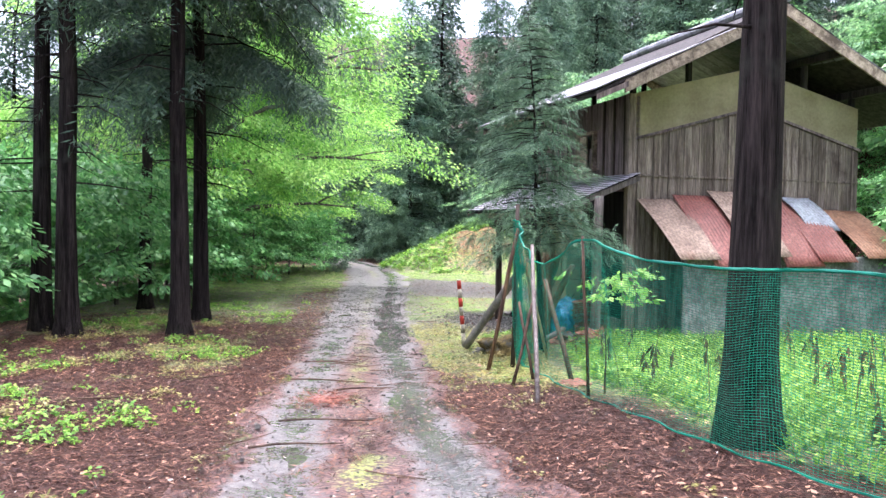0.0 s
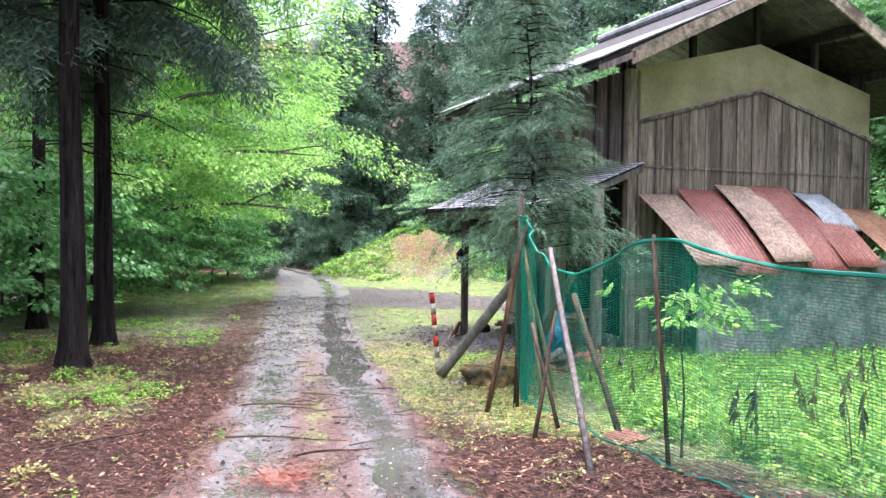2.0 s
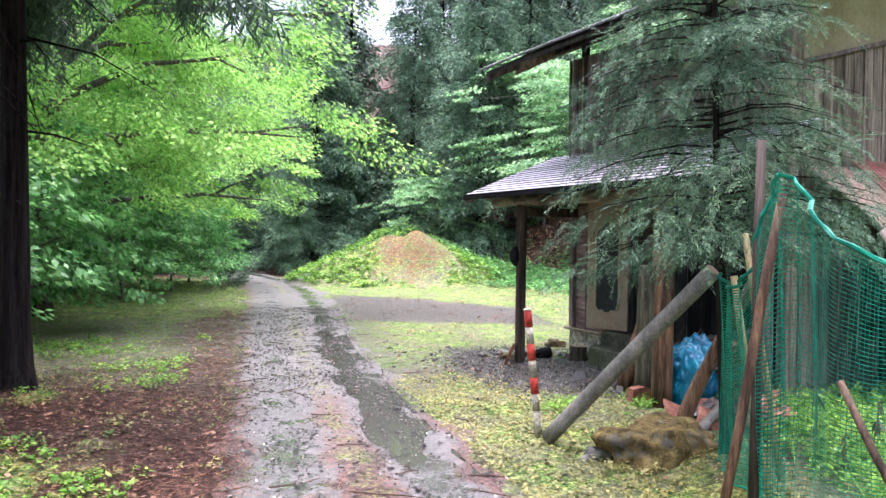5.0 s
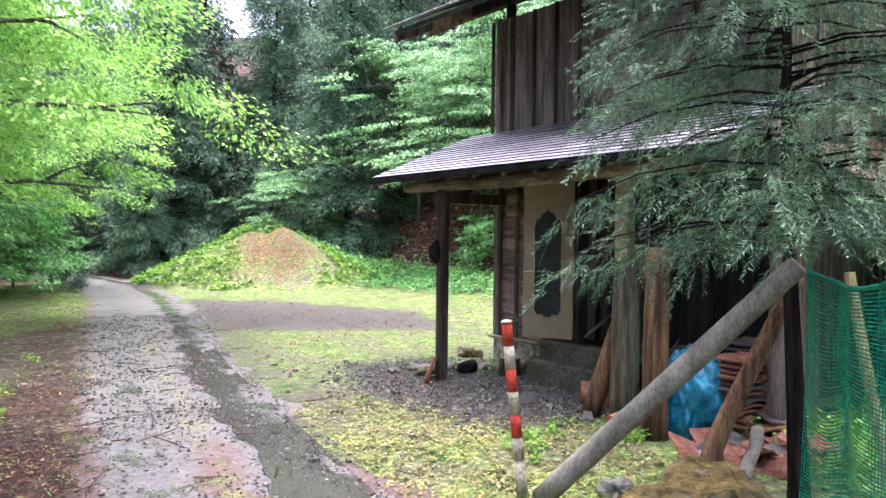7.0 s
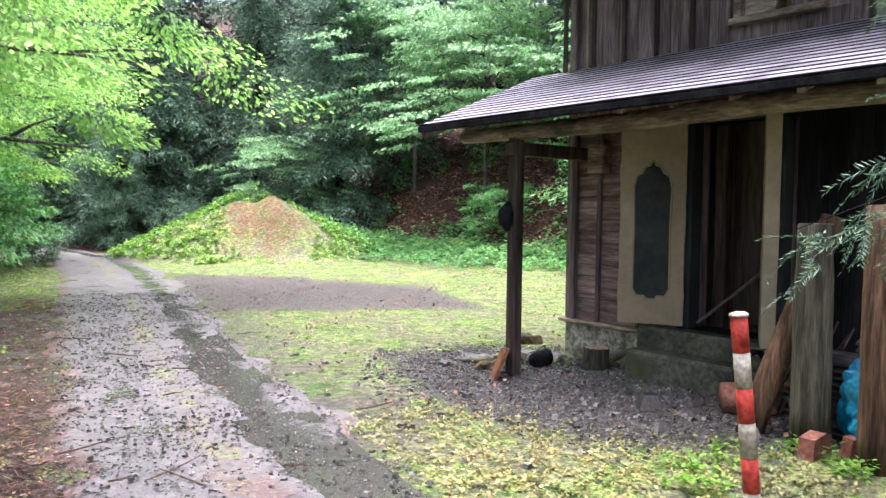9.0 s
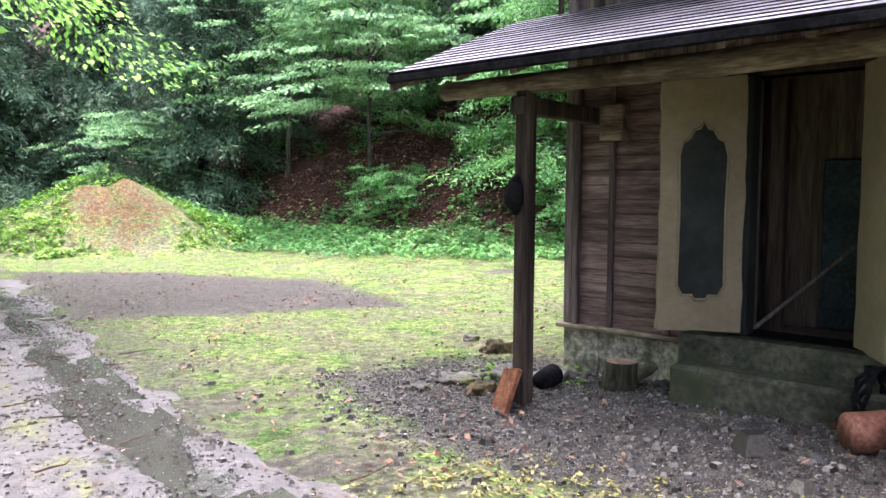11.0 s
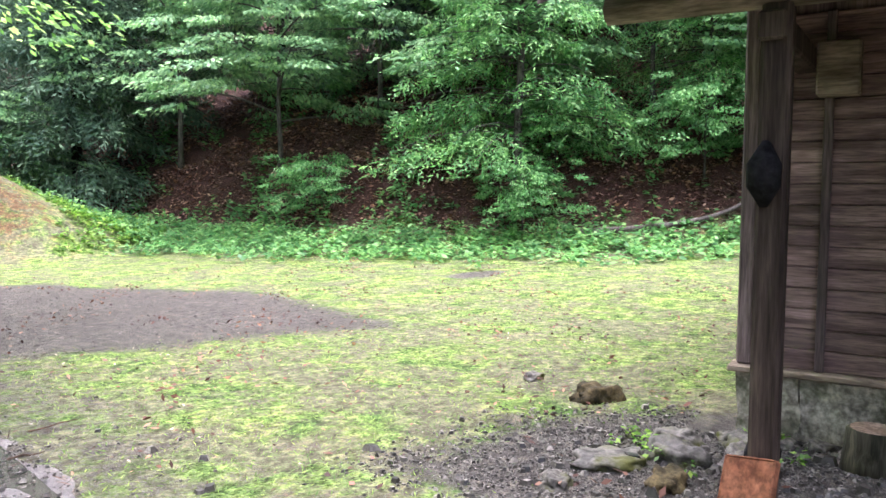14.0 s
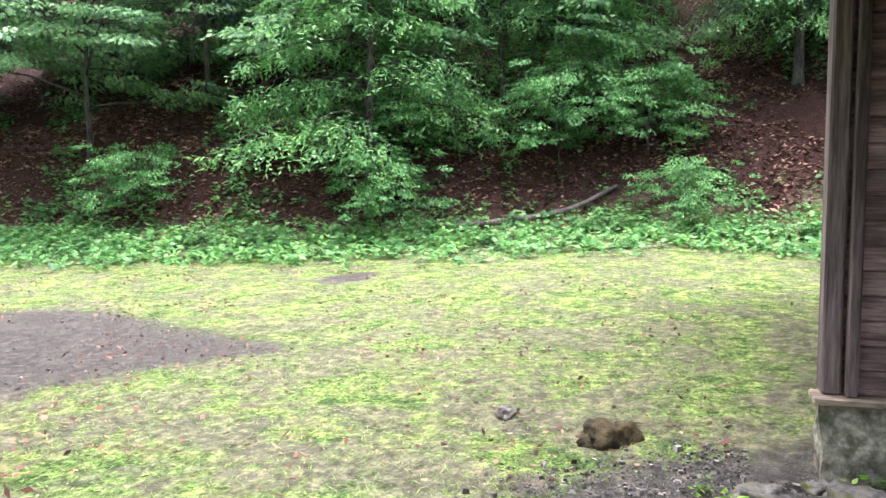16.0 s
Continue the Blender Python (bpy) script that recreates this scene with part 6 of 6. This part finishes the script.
part("pipe", Geo().tube([(0, 0, -0.16), (0, 0, 0), (0, 0, 0.16)], [0.12, 0.125, 0.14], 16, 0.02), M_CLAY, pot, "", True)
coil = thing("hose_coil", pose(2.42, 15.75, gz(2.42, 15.75) + 0.25), "black coiled hose hung among the debris", "hose")
part("coil", Geo().tube([(0.16 * math.cos(a * 0.5), 0.05 * math.sin(a * 1.3), 0.2 * math.sin(a * 0.5)) for a in range(50)], [0.014] * 50, 6), M_BLACK, coil, "", True)
bm = bmesh.new()
bmesh.ops.create_icosphere(bm, subdivisions=6, radius=1)
for q in bm.verts:
    n = q.co.normalized()
    bent = n + 0.25 * noise.noise_vector(n * 2.0)
    near_d = noise.voronoi(Vector((bent.x * 3.4, bent.y * 3.4, bent.z * 1.9)))[0]
    small_d = noise.voronoi(Vector((bent.x * 8, bent.y * 8, bent.z * 4.2)))[0]
    k = 0.86 + 0.17 * (near_d[1] - near_d[0]) + 0.07 * (small_d[1] - small_d[0]) + 0.22 * noise.noise(n * 1.7)
    q.co = Vector((n.x * 0.3 * k, n.y * 0.42 * k, (max(n.z, -0.75) * 0.47) * k))
me = bpy.data.meshes.new("blue_tarp")
bm.to_mesh(me)
bm.free()
me.materials.append(M_TARP)
me.shade_smooth()
tarp = new("blue_tarp", me)
tarp.matrix_world = pose(2.28, 14.3, gz(2.28, 14.3) + 0.3, 0, 8, 13.5)
tagged(tarp, "crumpled wet blue tarpaulin among the tiles", "tarp")

# twigs on the track and the fallen branch on the bank
rt = random.Random(8)
for k in range(60):
    y = rt.uniform(4, 22)
    x = float(road_x(y)) + rt.uniform(-1.3, 1.4)
    a, L = rt.uniform(-0.9, 0.9) + (0 if rt.random() < 0.8 else 1.5), rt.uniform(0.15, 0.55)
    z = float(land(x, y, False)) + 0.035
    p = [Vector((x + math.cos(a) * L * (t - 0.5) + rt.uniform(-0.02, 0.02), y + math.sin(a) * L * (t - 0.5) + rt.uniform(-0.02, 0.02), z + rt.uniform(0, 0.012))) for t in (0, 0.33, 0.66, 1)]
    tw = new("twig", Geo().tube(p, [0.007, 0.006, 0.005, 0.003], 5).mesh("twig", M_STAKE))
    tagged(tw, "fallen brown twig on the track", "twig", "twigs on the track")
x0, y0 = 13.4, 26.6
p = [(x0 + dx, y0 + dy, gz(x0 + dx, y0 + dy) + 0.1 + dz) for dx, dy, dz in ((-1.2, 1.0, 0.02), (0, 0, 0.03), (1.3, -0.9, 0.06), (2.6, -1.5, 0.1))]
tagged(new("fallen_branch", Geo().tube(catmull(p, 3), list(np.linspace(0.085, 0.045, 10)), 10, 0.08).mesh("fallen_branch", M_GREYSTICK, True)), "grey-brown fallen trunk lying along the bank", "branch")

M_FRESH = leafy("fresh_red_needle", (0.16, 0.035, 0.02), (0.3, 0.08, 0.045), (0.4, 0.14, 0.08), through_light=0.05)
scatter("needle_pile", 2600, (-1.75, 7.75, -0.75, 8.85), lambda x, y: np.exp(-(((x + 1.25) / 0.22) ** 2 + ((y - 8.3) / 0.26) ** 2)), 44, lifted(flat_bits(0.12, 0.007, 0.03, 0.35), 0.035), M_FRESH, "pile of fresh orange-red cedar needles on the track", "litter")
for x, y, a, L in ((-1.1, 7.35, 0.15, 0.9), (-1.35, 9.6, -0.1, 1.1), (-0.9, 9.1, 0.35, 0.7), (-1.6, 11.2, 0.05, 0.8), (-1.2, 6.4, 0.3, 0.8), (-2.9, 9.5, 0.8, 1.0), (-3.6, 7.6, 0.4, 1.2)):
    p = [Vector((x + math.cos(a) * L * (t - 0.5), y + math.sin(a) * L * (t - 0.5) + 0.06 * math.sin(5 * t), float(land(x, y)) + 0.045)) for t in (0, 0.25, 0.5, 0.75, 1)]
    tw = new("twig", Geo().tube(p, [0.011, 0.01, 0.009, 0.007, 0.004], 6, 0.1).mesh("twig", M_STAKE, True))
    tagged(tw, "long fallen cedar twig on the track", "twig", "twigs on the track")

M_PALEBIT = leafy("pale_fallen_petal", (0.3, 0.22, 0.19), (0.5, 0.42, 0.38), (0.62, 0.56, 0.5), through_light=0.1)
scatter("pale_bits", 2600, (-6, 4, 5, 30), lambda x, y: clear(x, y) * np.where(on_road(x, y), 0.6, 0.35) * (bank_depth(x, y) < -2), 45, lifted(flat_bits(0.032, 0.016, 0.014, 0.2), 0.03), M_PALEBIT, "pale fallen leaf scraps on the wet ground", "litter")

M_DRYHERB = leafy("yellowing_herb", (0.12, 0.12, 0.035), (0.26, 0.25, 0.08), (0.36, 0.32, 0.13), through_light=0.2)
scatter("dry_herbs", 9000, (-7, 3.5, 1.8, 15), lambda x, y: np.where(on_road(x, y), 0, 1) * smooth(0.1, 0.45, wobble(x * 1.7 - 2, y * 1.5 + 3)) * np.where(x < 0, smooth(0.5, 1.2, road_x(y) - road_w(y) - x), smooth(0.3, 0.8, x - road_x(y) - road_w(y)) * 0.5), 46, herbs(0.09, 0.045, 9), M_DRYHERB, "yellowing moss and herbs on the verge", "herbs")
scatter("plot_grass", 33000, (1.6, 3.2, 12.5, 14.2), lambda x, y: clear(x, y) * (1 - smooth(7.5, 12, x + 2 * wobble(x, y))) * smooth(0, 0.5, x - np.interp(y, (3, 5.5, 8, 11, 14), (3.3, 2.4, 1.75, 1.6, 2.2))) * np.clip(0.5 + wobble(x * 1.2, y * 1.2), 0, 1), 47, blades(0.3, 0.012, 0.5), M_WEED, "tall grass among the weeds", "grass")

# coarse stones and brown scraps over the clearing
scatter("coarse_gravel", 2600, (-0.8, 14, 4, 21.5), lambda x, y: np.clip(inside(x, y, GRAVEL, 0.5) + 0.2 * smooth(1.6, 0, x - road_x(y) - road_w(y)), 0, 1) * clear(x, y), 51, pebbles(0.024), M_PEBBLE, "coarse wet stones in the gravel", "gravel")
scatter("clearing_leaves", 9000, (-1.5, 14.5, 9, 32), lambda x, y: clear(x, y) * (bank_depth(x, y) < -1) * smooth(0, 0.5, x - road_x(y) - road_w(y)) * smooth(-0.1, 0.4, wobble(x * 1.5 + 7, y * 1.5)), 52, lifted(flat_bits(0.06, 0.03, 0.02, 0.4), 0.03), M_DEADLEAF, "brown fallen leaves over the mossy clearing", "litter")
scatter("verge_moss", 30000, (-6.5, 2.8, 1.6, 17), lambda x, y: w_grass(x, y) * np.where(on_road(x, y), 0, 1), 62, herbs(0.045, 0.035, 6), M_DRYHERB, "low yellowish moss cushions on the verge", "moss")

# clutter between the steps and the logs
rt = random.Random(31)
for k in range(14):
    x, y = 2.3 + rt.uniform(-0.15, 0.35), 15.3 + rt.uniform(-0.2, 0.25)
    base = Vector((x, y, gz(x, y) + 0.02))
    tip = base + Vector((rt.uniform(0.1, 0.5), rt.uniform(-0.35, 0.1), rt.uniform(0.25, 0.75)))
    mid = base.lerp(tip, 0.5) + Vector((rt.uniform(-0.03, 0.03), rt.uniform(-0.03, 0.03), 0.02))
    rod = new("thin_stick", Geo().tube([base, mid, tip], [0.012, 0.011, 0.008], 6, 0.08, k).mesh("thin_stick", M_GREYSTICK if k % 4 == 0 else M_STAKE, True))
    tagged(rod, "thin dark stick leaning in the heap by the steps", "stick", "sticks heaped by the steps")
for x, y, a, w in ((1.8, 14.56, 20, 0.28), (2.02, 14.42, -15, 0.2)):
    block = new("clay_block", Geo().slab([(-w / 2, 0.0), (w / 2, 0.0), (w / 2 - 0.015, 0.13), (w / 6, 0.155), (-w / 2 + 0.02, 0.14)], 0.1, pose(0, -0.05, 0)).mesh("clay_block", M_CLAY))
    block.matrix_world = pose(x, y, gz(x, y) - 0.005, 0, 0, a)
    tagged(block, "broken terracotta block at the foot of the logs", "block")
scatter("post_weeds", 120, (1.3, 17.9, 2.6, 18.9), lambda x, y: clear(x, y) * smooth(-0.1, 0.3, wobble(x * 3, y * 3)), 63, herbs(0.09, 0.045, 9), M_WEED, "small green weeds at the foot of the awning post", "weeds")
scatter("log_weeds", 420, (0.7, 13.4, 1.9, 15.0), lambda x, y: smooth(-0.1, 0.3, wobble(x * 2.4 + 2, y * 2.4)), 64, herbs(0.1, 0.045, 9), M_WEED, "small green weeds before the stacked logs", "weeds")
